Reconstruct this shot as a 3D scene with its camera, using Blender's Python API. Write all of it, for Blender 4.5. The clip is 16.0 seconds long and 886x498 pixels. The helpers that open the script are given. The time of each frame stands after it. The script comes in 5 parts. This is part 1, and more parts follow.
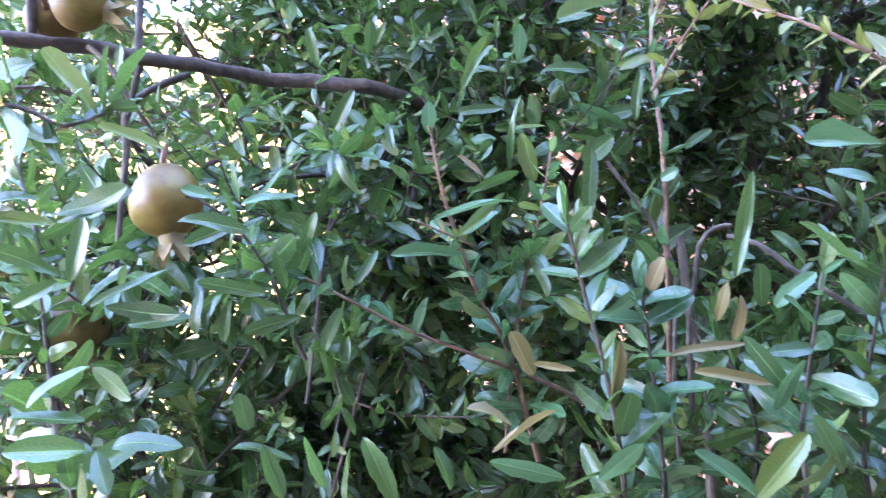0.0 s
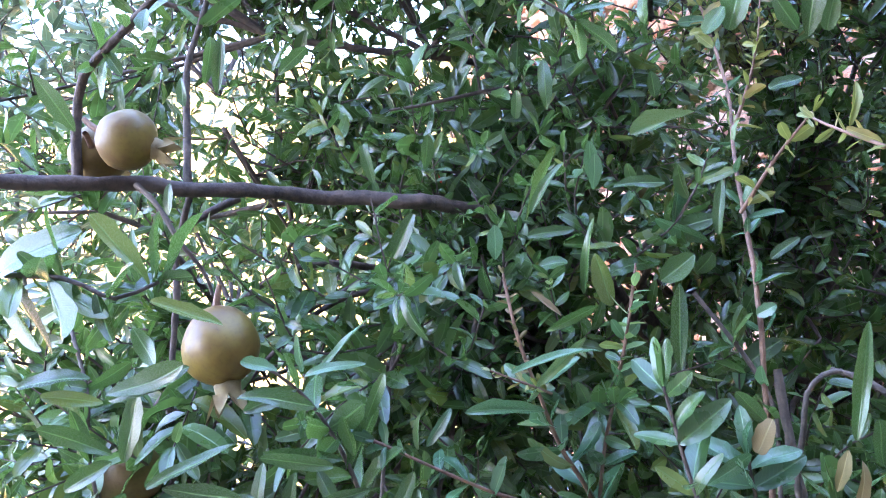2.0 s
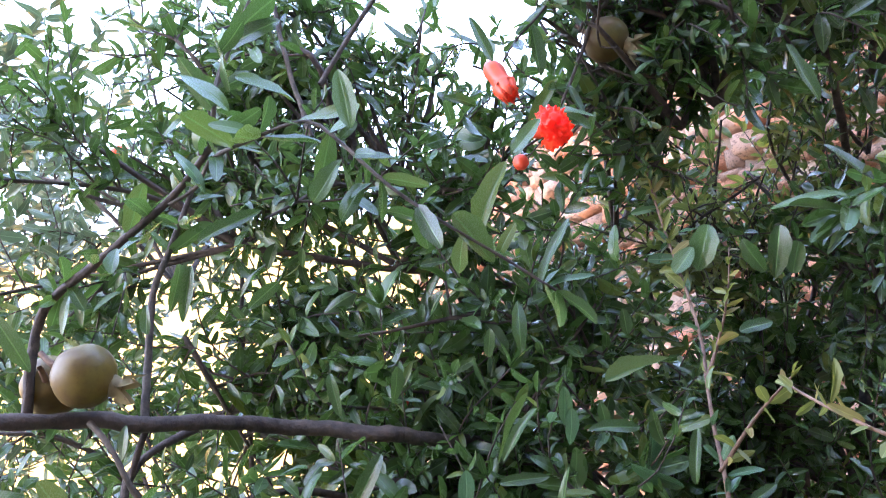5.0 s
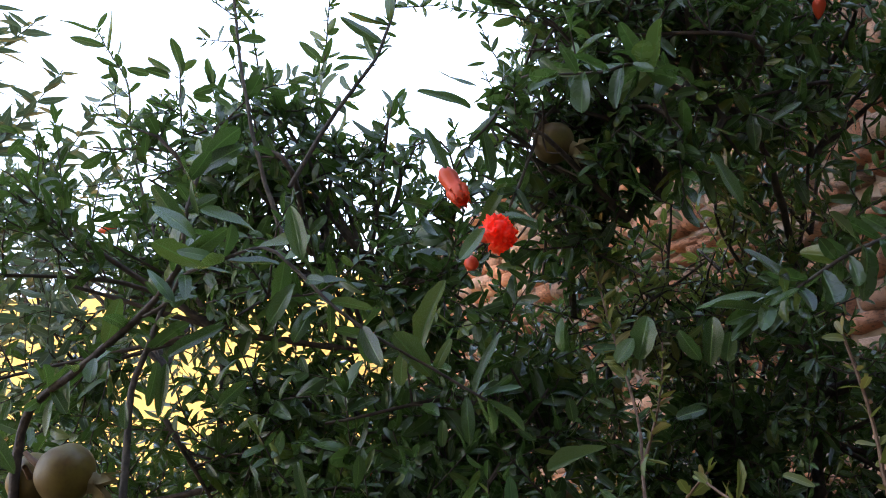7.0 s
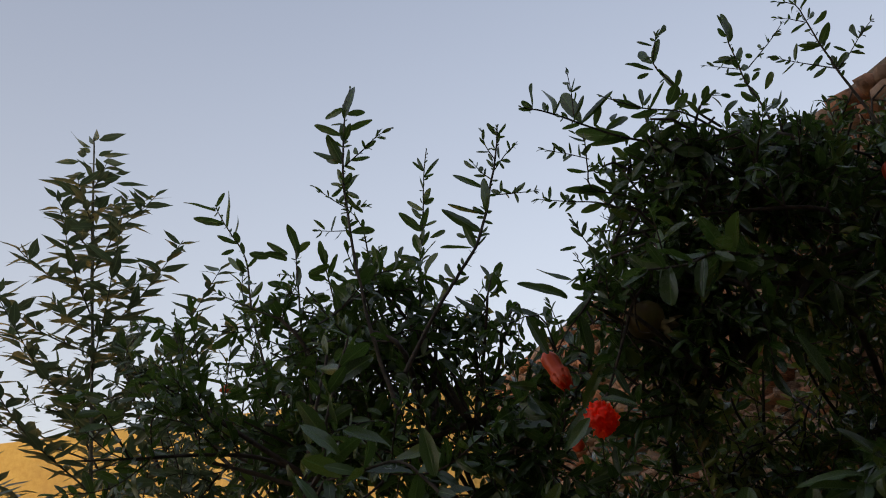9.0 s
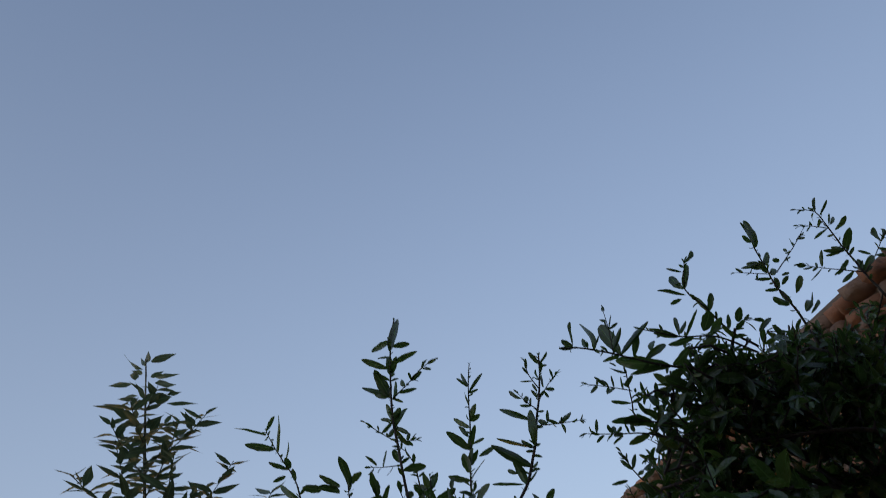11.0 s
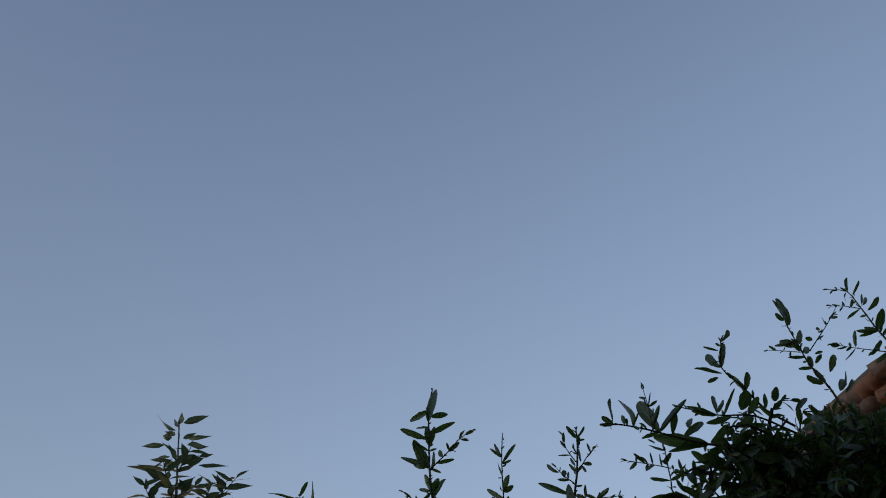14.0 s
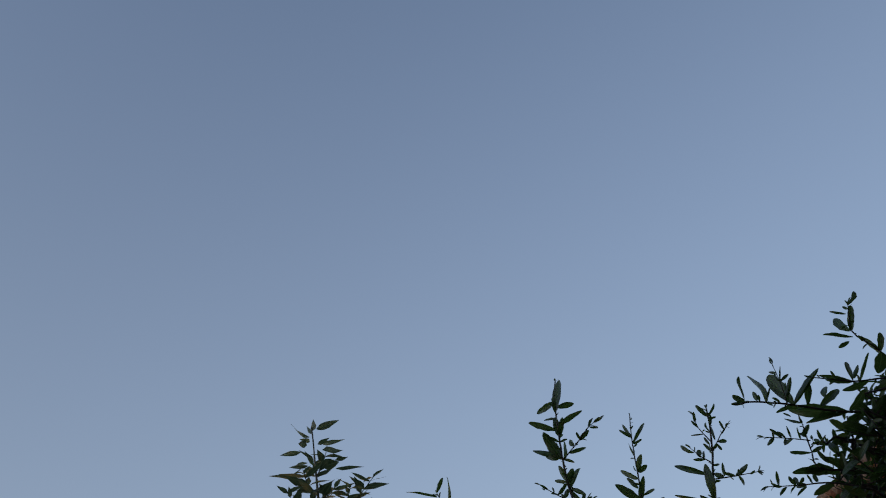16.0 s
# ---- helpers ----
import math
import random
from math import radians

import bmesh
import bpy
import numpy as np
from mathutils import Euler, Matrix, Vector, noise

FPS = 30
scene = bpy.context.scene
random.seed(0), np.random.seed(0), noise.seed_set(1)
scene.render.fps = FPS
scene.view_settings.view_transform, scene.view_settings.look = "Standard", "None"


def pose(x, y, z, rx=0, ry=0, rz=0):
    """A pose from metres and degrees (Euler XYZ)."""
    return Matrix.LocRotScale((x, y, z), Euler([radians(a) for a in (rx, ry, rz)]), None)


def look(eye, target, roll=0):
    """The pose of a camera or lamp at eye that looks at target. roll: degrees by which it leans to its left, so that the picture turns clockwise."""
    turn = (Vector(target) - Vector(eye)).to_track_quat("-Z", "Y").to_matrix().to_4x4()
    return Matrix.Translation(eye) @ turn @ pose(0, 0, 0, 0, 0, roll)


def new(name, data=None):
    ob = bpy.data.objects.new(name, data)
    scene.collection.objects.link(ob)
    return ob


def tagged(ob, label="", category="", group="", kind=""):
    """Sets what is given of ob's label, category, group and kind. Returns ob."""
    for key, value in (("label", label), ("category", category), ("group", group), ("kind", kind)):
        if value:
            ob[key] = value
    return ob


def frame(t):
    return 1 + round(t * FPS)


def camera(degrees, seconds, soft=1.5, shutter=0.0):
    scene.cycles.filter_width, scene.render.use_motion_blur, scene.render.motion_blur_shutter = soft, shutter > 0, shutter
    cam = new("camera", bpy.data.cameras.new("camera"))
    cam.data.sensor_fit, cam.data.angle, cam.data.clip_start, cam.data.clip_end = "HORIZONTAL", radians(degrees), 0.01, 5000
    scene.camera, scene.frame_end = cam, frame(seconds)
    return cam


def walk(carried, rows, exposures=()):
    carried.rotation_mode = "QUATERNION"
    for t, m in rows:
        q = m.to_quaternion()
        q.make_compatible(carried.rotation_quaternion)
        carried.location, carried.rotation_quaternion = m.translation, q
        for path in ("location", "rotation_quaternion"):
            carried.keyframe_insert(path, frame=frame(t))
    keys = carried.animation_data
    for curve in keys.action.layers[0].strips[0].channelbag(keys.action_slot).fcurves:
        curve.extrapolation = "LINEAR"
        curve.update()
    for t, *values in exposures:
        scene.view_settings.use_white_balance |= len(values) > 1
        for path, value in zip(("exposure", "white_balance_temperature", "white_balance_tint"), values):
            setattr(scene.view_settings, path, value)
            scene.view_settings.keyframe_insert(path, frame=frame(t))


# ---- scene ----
cam = camera(53.9, 16.0, soft=0.95, shutter=0.3)
PATH = [
    (0, (0.036, 0.07, 1.419), (0.0, 2.068, 1.5), -2.9),
    (0.5, (0.019, 0.076, 1.452), (-0.128, 2.069, 1.53), -2.2),
    (1, (0.027, 0.117, 1.497), (-0.091, 2.111, 1.588), -3.9),
    (1.5, (0.031, 0.122, 1.512), (-0.065, 2.116, 1.629), -4.6),
    (2, (0.012, 0.121, 1.522), (-0.106, 2.112, 1.674), -4.7),
    (2.5, (0.014, 0.127, 1.536), (-0.114, 2.114, 1.726), -4.7),
    (3, (0.014, 0.135, 1.559), (-0.099, 2.115, 1.818), -4.3),
    (3.5, (0.011, 0.145, 1.573), (-0.041, 2.117, 1.904), -3.9),
    (4, (0.012, 0.142, 1.585), (0.003, 2.102, 1.981), -3.7),
    (4.5, (0.005, 0.133, 1.598), (0.005, 2.082, 2.043), -3.8),
    (5, (0.003, 0.127, 1.603), (0.012, 2.065, 2.096), -3.9),
    (5.2, (0.006, 0.124, 1.606), (0.037, 2.056, 2.123), -4.0),
    (7.3, (0.051, 0.02, 1.638), (0.068, 1.931, 2.228), -4.9),
    (7.5, (0.051, 0.003, 1.639), (0.052, 1.911, 2.238), -4.7),
    (8, (0.035, -0.05, 1.668), (-0.022, 1.827, 2.357), -4.2),
    (8.2, (0.032, -0.064, 1.677), (-0.058, 1.798, 2.403), -4.3),
    (10.3, (0.042, -0.144, 1.758), (-0.126, 1.591, 2.74), -7.2),
    (10.5, (0.04, -0.161, 1.769), (-0.119, 1.544, 2.802), -7.8),
    (11, (0.046, -0.19, 1.786), (-0.112, 1.451, 2.919), -9.0),
    (11.5, (0.039, -0.214, 1.801), (-0.115, 1.373, 3.01), -9.4),
    (12, (0.043, -0.229, 1.778), (-0.107, 1.317, 3.038), -8.8),
    (12.5, (0.04, -0.231, 1.771), (-0.107, 1.282, 3.071), -8.6),
    (13, (0.026, -0.231, 1.77), (-0.128, 1.29, 3.06), -7.9),
    (13.5, (0.028, -0.229, 1.768), (-0.135, 1.306, 3.041), -7.4),
    (14, (0.016, -0.245, 1.782), (-0.155, 1.308, 3.03), -7.4),
    (14.5, (0.001, -0.25, 1.784), (-0.219, 1.307, 3.02), -7.0),
    (15, (0.016, -0.259, 1.789), (-0.257, 1.3, 3.013), -8.1),
    (15.5, (0.012, -0.282, 1.801), (-0.331, 1.27, 3.015), -8.8),
    (16, (0.014, -0.288, 1.807), (-0.386, 1.239, 3.035), -9.2),
]
EXPOSURE = [(0, 5.82, 5600, 30), (1.5, 5.56, 5600, 28), (3, 5.44, 5600, 27), (4, 5.28, 5900, 27), (5.2, 4.78, 6300, 26), (7.3, 2.8, 7700, 17), (8.2, 1.52, 9400, 19), (10.3, 0.85, 7000, 15), (11, 0.55, 6800, 13), (11.5, 0.43, 6800, 12), (12.5, 0.32, 6800, 11), (16, 0.32, 6800, 11)]
walk(cam, [(t, look(eye, target, roll)) for t, eye, target, roll in PATH], EXPOSURE)

# ---- sky and light ----
SUN_UP, SUN_TURN = 20.0, 200.0
world = bpy.data.worlds.new("sky")
scene.world = world
world.use_nodes = True
sky = world.node_tree.nodes.new("ShaderNodeTexSky")
sky.sky_type = "NISHITA"
sky.sun_disc = False
sky.sun_elevation, sky.sun_rotation = radians(SUN_UP), radians(SUN_TURN)
sky.air_density, sky.dust_density, sky.ozone_density = 1.0, 1.5, 1.0
background = world.node_tree.nodes["Background"]
background.inputs["Strength"].default_value = 0.15
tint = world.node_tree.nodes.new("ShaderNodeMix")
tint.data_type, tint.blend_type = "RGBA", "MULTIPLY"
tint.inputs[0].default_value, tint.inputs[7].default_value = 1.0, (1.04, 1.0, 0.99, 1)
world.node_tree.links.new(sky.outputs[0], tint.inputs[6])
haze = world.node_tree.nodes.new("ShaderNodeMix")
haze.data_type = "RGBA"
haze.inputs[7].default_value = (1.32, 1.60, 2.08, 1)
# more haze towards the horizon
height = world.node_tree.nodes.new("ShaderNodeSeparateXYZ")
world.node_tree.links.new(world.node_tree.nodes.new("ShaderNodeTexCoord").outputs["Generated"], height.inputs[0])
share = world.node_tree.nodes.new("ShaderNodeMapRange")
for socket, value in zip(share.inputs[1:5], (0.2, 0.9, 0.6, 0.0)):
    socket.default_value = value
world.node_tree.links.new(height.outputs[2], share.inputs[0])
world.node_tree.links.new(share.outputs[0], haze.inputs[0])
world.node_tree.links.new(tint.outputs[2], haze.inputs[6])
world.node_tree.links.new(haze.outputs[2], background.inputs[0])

sun = new("sun", bpy.data.lights.new("sun", "SUN"))
sun.data.energy, sun.data.angle, sun.data.color = 0.34, radians(0.6), (1.0, 0.84, 0.62)
sun.matrix_world = look((0, 0, 0), (-math.sin(radians(SUN_TURN)), -math.cos(radians(SUN_TURN)), -math.tan(radians(SUN_UP))))

# ---- materials ----
def material(name):
    m = bpy.data.materials.new(name)
    m.use_nodes = True
    return m, m.node_tree, m.node_tree.nodes["Principled BSDF"]


def node(nt, kind, **given):
    n = nt.nodes.new("ShaderNode" + kind)
    for key, value in given.items():
        key = key.replace("_", " ")
        if key in n.inputs:
            n.inputs[key].default_value = value
    return n


def mixed(nt, factor, a, b, how="MIX"):
    """A colour mix; each of factor, a and b is a socket or a value."""
    n = nt.nodes.new("ShaderNodeMix")
    n.data_type, n.blend_type = "RGBA", how
    for socket, value in ((n.inputs[0], factor), (n.inputs[6], a), (n.inputs[7], b)):
        if isinstance(value, bpy.types.NodeSocket):
            nt.links.new(value, socket)
        else:
            socket.default_value = (*value, 1) if isinstance(value, tuple) else value
    return n.outputs[2]


def ramp(nt, fac, lo, hi):
    n = nt.nodes.new("ShaderNodeMapRange")
    n.inputs[1].default_value, n.inputs[2].default_value = lo, hi
    nt.links.new(fac, n.inputs[0])
    return n.outputs[0]


def arith(nt, how, a, b=0.0):
    n = nt.nodes.new("ShaderNodeMath")
    n.operation = how
    for socket, value in zip(n.inputs, (a, b)):
        if isinstance(value, bpy.types.NodeSocket):
            nt.links.new(value, socket)
        else:
            socket.default_value = value
    return n.outputs[0]


def grain(nt, scale, detail=4.0, rough=0.6, coords="Object"):
    c = nt.nodes.new("ShaderNodeTexCoord")
    n = node(nt, "TexNoise", Scale=scale, Detail=detail, Roughness=rough)
    nt.links.new(c.outputs[coords], n.inputs["Vector"])
    return n.outputs["Fac"]


def bump(nt, bsdf, height, strength=0.3, distance=0.002):
    n = node(nt, "Bump", Strength=strength, Distance=distance)
    nt.links.new(height, n.inputs["Height"])
    nt.links.new(n.outputs[0], bsdf.inputs["Normal"])


def chance(nt):
    """A number of its own for each leaf, stone or petal."""
    o = nt.nodes.new("ShaderNodeObjectInfo").outputs["Random"]
    i = nt.nodes.new("ShaderNodeNewGeometry").outputs["Random Per Island"]
    return arith(nt, "FRACT", arith(nt, "ADD", o, i))


def leaf_material(name, dark, light, odd, rough, thinness, odd_share=0.11):
    m, nt, bsdf = material(name)
    r = chance(nt)
    base = mixed(nt, arith(nt, "POWER", r, 1.5), dark, light)
    r2 = arith(nt, "FRACT", arith(nt, "MULTIPLY", r, 37.7))
    base = mixed(nt, arith(nt, "GREATER_THAN", r2, 1 - odd_share), base, odd)
    # some leaves tinted grey blue: a bluish sheen put into the colour
    r3 = arith(nt, "FRACT", arith(nt, "MULTIPLY", r, 91.3))
    base = mixed(nt, arith(nt, "MULTIPLY", ramp(nt, r3, 0.6, 0.95), 0.5), base, (light[0] * 0.9, light[1] * 0.7, light[2] * 1.25))
    blotch = ramp(nt, grain(nt, 55.0, 3.0), 0.35, 0.75)
    base = mixed(nt, arith(nt, "MULTIPLY", blotch, 0.35), base, tuple(c * 1.5 for c in light))
    uv = nt.nodes.new("ShaderNodeTexCoord").outputs["UV"]
    split = nt.nodes.new("ShaderNodeSeparateXYZ")
    nt.links.new(uv, split.inputs[0])
    off = arith(nt, "ABSOLUTE", arith(nt, "SUBTRACT", split.outputs[0], 0.5))
    rib = ramp(nt, off, 0.055, 0.02)
    base = mixed(nt, arith(nt, "MULTIPLY", rib, 0.6), base, tuple(min(1, c * 2.0 + 0.03) for c in light))
    side = arith(nt, "SINE", arith(nt, "MULTIPLY", arith(nt, "ADD", split.outputs[1], arith(nt, "MULTIPLY", off, -0.5)), 75.0))
    vein = ramp(nt, side, 0.75, 1.0)
    base = mixed(nt, arith(nt, "MULTIPLY", vein, 0.12), base, tuple(c * 1.9 for c in light))
    speck = node(nt, "TexVoronoi", Scale=160.0)
    nt.links.new(nt.nodes.new("ShaderNodeTexCoord").outputs["Object"], speck.inputs["Vector"])
    spot = arith(nt, "MULTIPLY", ramp(nt, speck.outputs["Distance"], 0.16, 0.08), ramp(nt, grain(nt, 30.0), 0.56, 0.62))
    base = mixed(nt, arith(nt, "MULTIPLY", spot, 0.6), base, (0.30, 0.25, 0.13))
    nt.links.new(base, bsdf.inputs["Base Color"])
    bsdf.inputs["Specular IOR Level"].default_value = 0.68
    haze = nt.nodes.new("ShaderNodeMapRange")
    haze.inputs[3].default_value, haze.inputs[4].default_value = rough - 0.08, rough + 0.14
    nt.links.new(grain(nt, 45.0), haze.inputs[0])
    nt.links.new(haze.outputs[0], bsdf.inputs["Roughness"])
    bump(nt, bsdf, arith(nt, "ADD", arith(nt, "MULTIPLY", rib, -1.0), arith(nt, "MULTIPLY", vein, -0.12)), 0.35, 0.0012)
    thin = node(nt, "BsdfTranslucent")
    nt.links.new(mixed(nt, 0.6, base, (light[0] * 2.4, light[1] * 2.2, light[2] * 1.7)), thin.inputs["Color"])
    both = node(nt, "MixShader", Fac=thinness)
    nt.links.new(bsdf.outputs[0], both.inputs[1])
    nt.links.new(thin.outputs[0], both.inputs[2])
    nt.links.new(both.outputs[0], nt.nodes["Material Output"].inputs["Surface"])
    return m


LEAF = leaf_material("pomegranate leaf", (0.010, 0.030, 0.008), (0.066, 0.134, 0.031), (0.13, 0.16, 0.03), 0.24, 0.28)
PALE = leaf_material("pale young leaf", (0.022, 0.070, 0.028), (0.074, 0.158, 0.060), (0.14, 0.18, 0.05), 0.25, 0.27)
TIP = leaf_material("yellow green tip leaf", (0.09, 0.125, 0.022), (0.18, 0.20, 0.04), (0.22, 0.15, 0.04), 0.42, 0.3, 0.2)
YOUNG = leaf_material("light green shoot leaf", (0.10, 0.20, 0.06), (0.17, 0.28, 0.09), (0.22, 0.26, 0.05), 0.35, 0.3)
OLIVE = leaf_material("olive green small leaf", (0.045, 0.075, 0.016), (0.12, 0.16, 0.035), (0.17, 0.15, 0.04), 0.36, 0.38, 0.2)
DRY = leaf_material("dry leaf", (0.085, 0.075, 0.020), (0.18, 0.150, 0.052), (0.17, 0.12, 0.04), 0.5, 0.25)
GREY = leaf_material("grey green weed leaf", (0.028, 0.055, 0.028), (0.10, 0.155, 0.085), (0.11, 0.14, 0.06), 0.30, 0.22)



def bark_material(name, dark, light, rough=0.8, scale=90.0):
    m, nt, bsdf = material(name)
    g = grain(nt, scale, 6.0, 0.7)
    base = mixed(nt, ramp(nt, g, 0.40, 0.62), dark, light)
    base = mixed(nt, arith(nt, "MULTIPLY", ramp(nt, grain(nt, 14.0), 0.5, 0.7), 0.5), base, tuple(min(1, c * 1.7 + 0.02) for c in light))
    nt.links.new(base, bsdf.inputs["Base Color"])
    bsdf.inputs["Roughness"].default_value = rough
    bump(nt, bsdf, g, 0.9, 0.003)
    return m


BARK = bark_material("dark branch bark", (0.032, 0.022, 0.016), (0.085, 0.060, 0.043))
GREY_BARK = bark_material("grey twig bark", (0.038, 0.029, 0.021), (0.095, 0.074, 0.053))
RED_STEM = bark_material("reddish young stem", (0.11, 0.058, 0.034), (0.21, 0.125, 0.075), 0.6)
WEED_STEM = bark_material("pale weed stem", (0.06, 0.062, 0.045), (0.12, 0.12, 0.085), 0.7)
POST = bark_material("weathered post wood", (0.26, 0.17, 0.13), (0.42, 0.30, 0.24), 0.8, 40.0)


def fruit_material(name, main, blush, rough=0.36):
    m, nt, bsdf = material(name)
    g = ramp(nt, grain(nt, 17.0, 6.0, 0.65), 0.40, 0.60)
    base = mixed(nt, g, main, blush)
    pale = ramp(nt, grain(nt, 24.0, 3.0), 0.52, 0.72)
    base = mixed(nt, arith(nt, "MULTIPLY", pale, 0.4), base, (main[0] * 1.25, main[1] * 1.3, main[2] * 1.9))
    fine = ramp(nt, grain(nt, 260.0, 3.0), 0.5, 0.78)
    base = mixed(nt, arith(nt, "MULTIPLY", fine, 0.5), base, tuple(c * 0.55 for c in main))
    scuff = ramp(nt, grain(nt, 70.0, 6.0, 0.75), 0.60, 0.68)
    base = mixed(nt, arith(nt, "MULTIPLY", scuff, 0.65), base, (0.085, 0.048, 0.024))
    nt.links.new(base, bsdf.inputs["Base Color"])
    bsdf.inputs["Roughness"].default_value = rough
    bsdf.inputs["Specular IOR Level"].default_value = 0.36 if rough < 0.45 else 0.2
    bump(nt, bsdf, fine, 0.12, 0.001)
    return m


RIND = fruit_material("olive tan pomegranate rind", (0.165, 0.118, 0.020), (0.105, 0.058, 0.016), 0.42)
RIND_GREEN = fruit_material("dull green pomegranate rind", (0.120, 0.098, 0.024), (0.105, 0.058, 0.026), 0.5)
CROWN = fruit_material("tan fruit crown", (0.46, 0.39, 0.20), (0.32, 0.24, 0.12), 0.5)
PETAL = leaf_material("orange red petal", (0.80, 0.055, 0.020), (0.88, 0.10, 0.03), (0.90, 0.14, 0.04), 0.5, 0.5)
SEPAL, nt, bsdf = material("glossy red flower cup")
nt.links.new(mixed(nt, grain(nt, 40.0), (0.74, 0.05, 0.02), (0.86, 0.12, 0.03)), bsdf.inputs["Base Color"])
bsdf.inputs["Roughness"].default_value = 0.46


def stone_material():
    m, nt, bsdf = material("rough brown and orange wall stone")
    r = chance(nt)
    base = mixed(nt, r, (0.28, 0.175, 0.120), (0.45, 0.295, 0.215))
    r2 = arith(nt, "FRACT", arith(nt, "MULTIPLY", r, 23.3))
    base = mixed(nt, ramp(nt, r2, 0.55, 0.75), base, (0.50, 0.215, 0.115))
    g = grain(nt, 38.0, 7.0, 0.75)
    base = mixed(nt, arith(nt, "MULTIPLY", ramp(nt, g, 0.42, 0.7), 0.6), base, (0.28, 0.175, 0.11))
    base = mixed(nt, arith(nt, "MULTIPLY", ramp(nt, grain(nt, 9.0, 5.0), 0.50, 0.64), 0.65), base, (0.07, 0.055, 0.042))
    nt.links.new(base, bsdf.inputs["Base Color"])
    bsdf.inputs["Roughness"].default_value = 0.92
    bump(nt, bsdf, g, 1.0, 0.014)
    return m


STONE = stone_material()


def plain_rough(name, a, b, stain, scale, rough=0.95, depth=0.006):
    m, nt, bsdf = material(name)
    g = grain(nt, scale, 8.0, 0.7)
    base = mixed(nt, ramp(nt, g, 0.35, 0.65), a, b)
    base = mixed(nt, arith(nt, "MULTIPLY", ramp(nt, grain(nt, scale * 0.08, 6.0, 0.65), 0.5, 0.72), 0.6), base, stain)
    nt.links.new(base, bsdf.inputs["Base Color"])
    bsdf.inputs["Roughness"].default_value = rough
    bump(nt, bsdf, g, 0.7, depth)
    return m


MORTAR = plain_rough("earth mortar", (0.17, 0.13, 0.095), (0.27, 0.21, 0.16), (0.12, 0.09, 0.07), 30.0)
PLASTER = plain_rough("rough yellow painted plaster", (0.48, 0.32, 0.095), (0.58, 0.415, 0.14), (0.38, 0.24, 0.085), 24.0)
DULL = plain_rough("grey brown plaster of the added shade wall", (0.12, 0.105, 0.09), (0.17, 0.15, 0.13), (0.09, 0.08, 0.07), 18.0)
SOIL = plain_rough("dry earth", (0.13, 0.10, 0.07), (0.21, 0.17, 0.12), (0.09, 0.085, 0.045), 6.0, 1.0, 0.02)


# ---- mesh helpers ----
def mesh_from(name, verts, faces, mat, uvs=None, smooth=True):
    """A mesh from numpy arrays: verts (n, 3), faces (m, 4), uvs (n, 2)."""
    me = bpy.data.meshes.new(name)
    n, k = len(verts), faces.shape[1]
    me.vertices.add(n)
    me.vertices.foreach_set("co", np.ascontiguousarray(verts, dtype=np.float32).ravel())
    me.loops.add(faces.size)
    me.loops.foreach_set("vertex_index", np.ascontiguousarray(faces, dtype=np.int32).ravel())
    me.polygons.add(len(faces))
    me.polygons.foreach_set("loop_start", np.arange(0, faces.size, k, dtype=np.int32))
    me.polygons.foreach_set("use_smooth", np.full(len(faces), smooth))
    if uvs is not None:
        me.uv_layers.new(name="UVMap").data.foreach_set("uv", np.ascontiguousarray(uvs[faces.ravel()], dtype=np.float32).ravel())
    me.materials.append(mat)
    me.update(calc_edges=True)
    me.validate()
    return me


def part(name, data, parent, label="", kind=""):
    """Links a mesh, or a bmesh with its material, as one object under parent."""
    ob = new(name, data)
    ob.parent = parent
    return tagged(ob, label, kind=kind)


def bm_mesh(name, bm, mat, smooth=True):
    me = bpy.data.meshes.new(name)
    for f in bm.faces:
        f.smooth = smooth
    bm.to_mesh(me)
    bm.free()
    me.materials.append(mat)
    return me


def thing(name, place, label, category, group="", kind=""):
    ob = new(name)
    ob.location = place
    ob.empty_display_size = 0.05
    return tagged(ob, label, category, group, kind)


def smooth_line(points, step=0.012):
    """A Catmull-Rom curve through the points, as an array."""
    p = np.array(points, float)
    p = np.vstack([2 * p[0] - p[1], p, 2 * p[-1] - p[-2]])
    out = []
    for i in range(1, len(p) - 2):
        n = max(2, int(np.linalg.norm(p[i + 1] - p[i]) / step))
        t = np.linspace(0, 1, n, endpoint=False)[:, None]
        out.append(0.5 * (2 * p[i] + (p[i + 1] - p[i - 1]) * t + (2 * p[i - 1] - 5 * p[i] + 4 * p[i + 1] - p[i + 2]) * t ** 2
                          + (3 * p[i] - p[i - 1] - 3 * p[i + 1] + p[i + 2]) * t ** 3))
    return np.vstack([*out, p[-2:-1]])


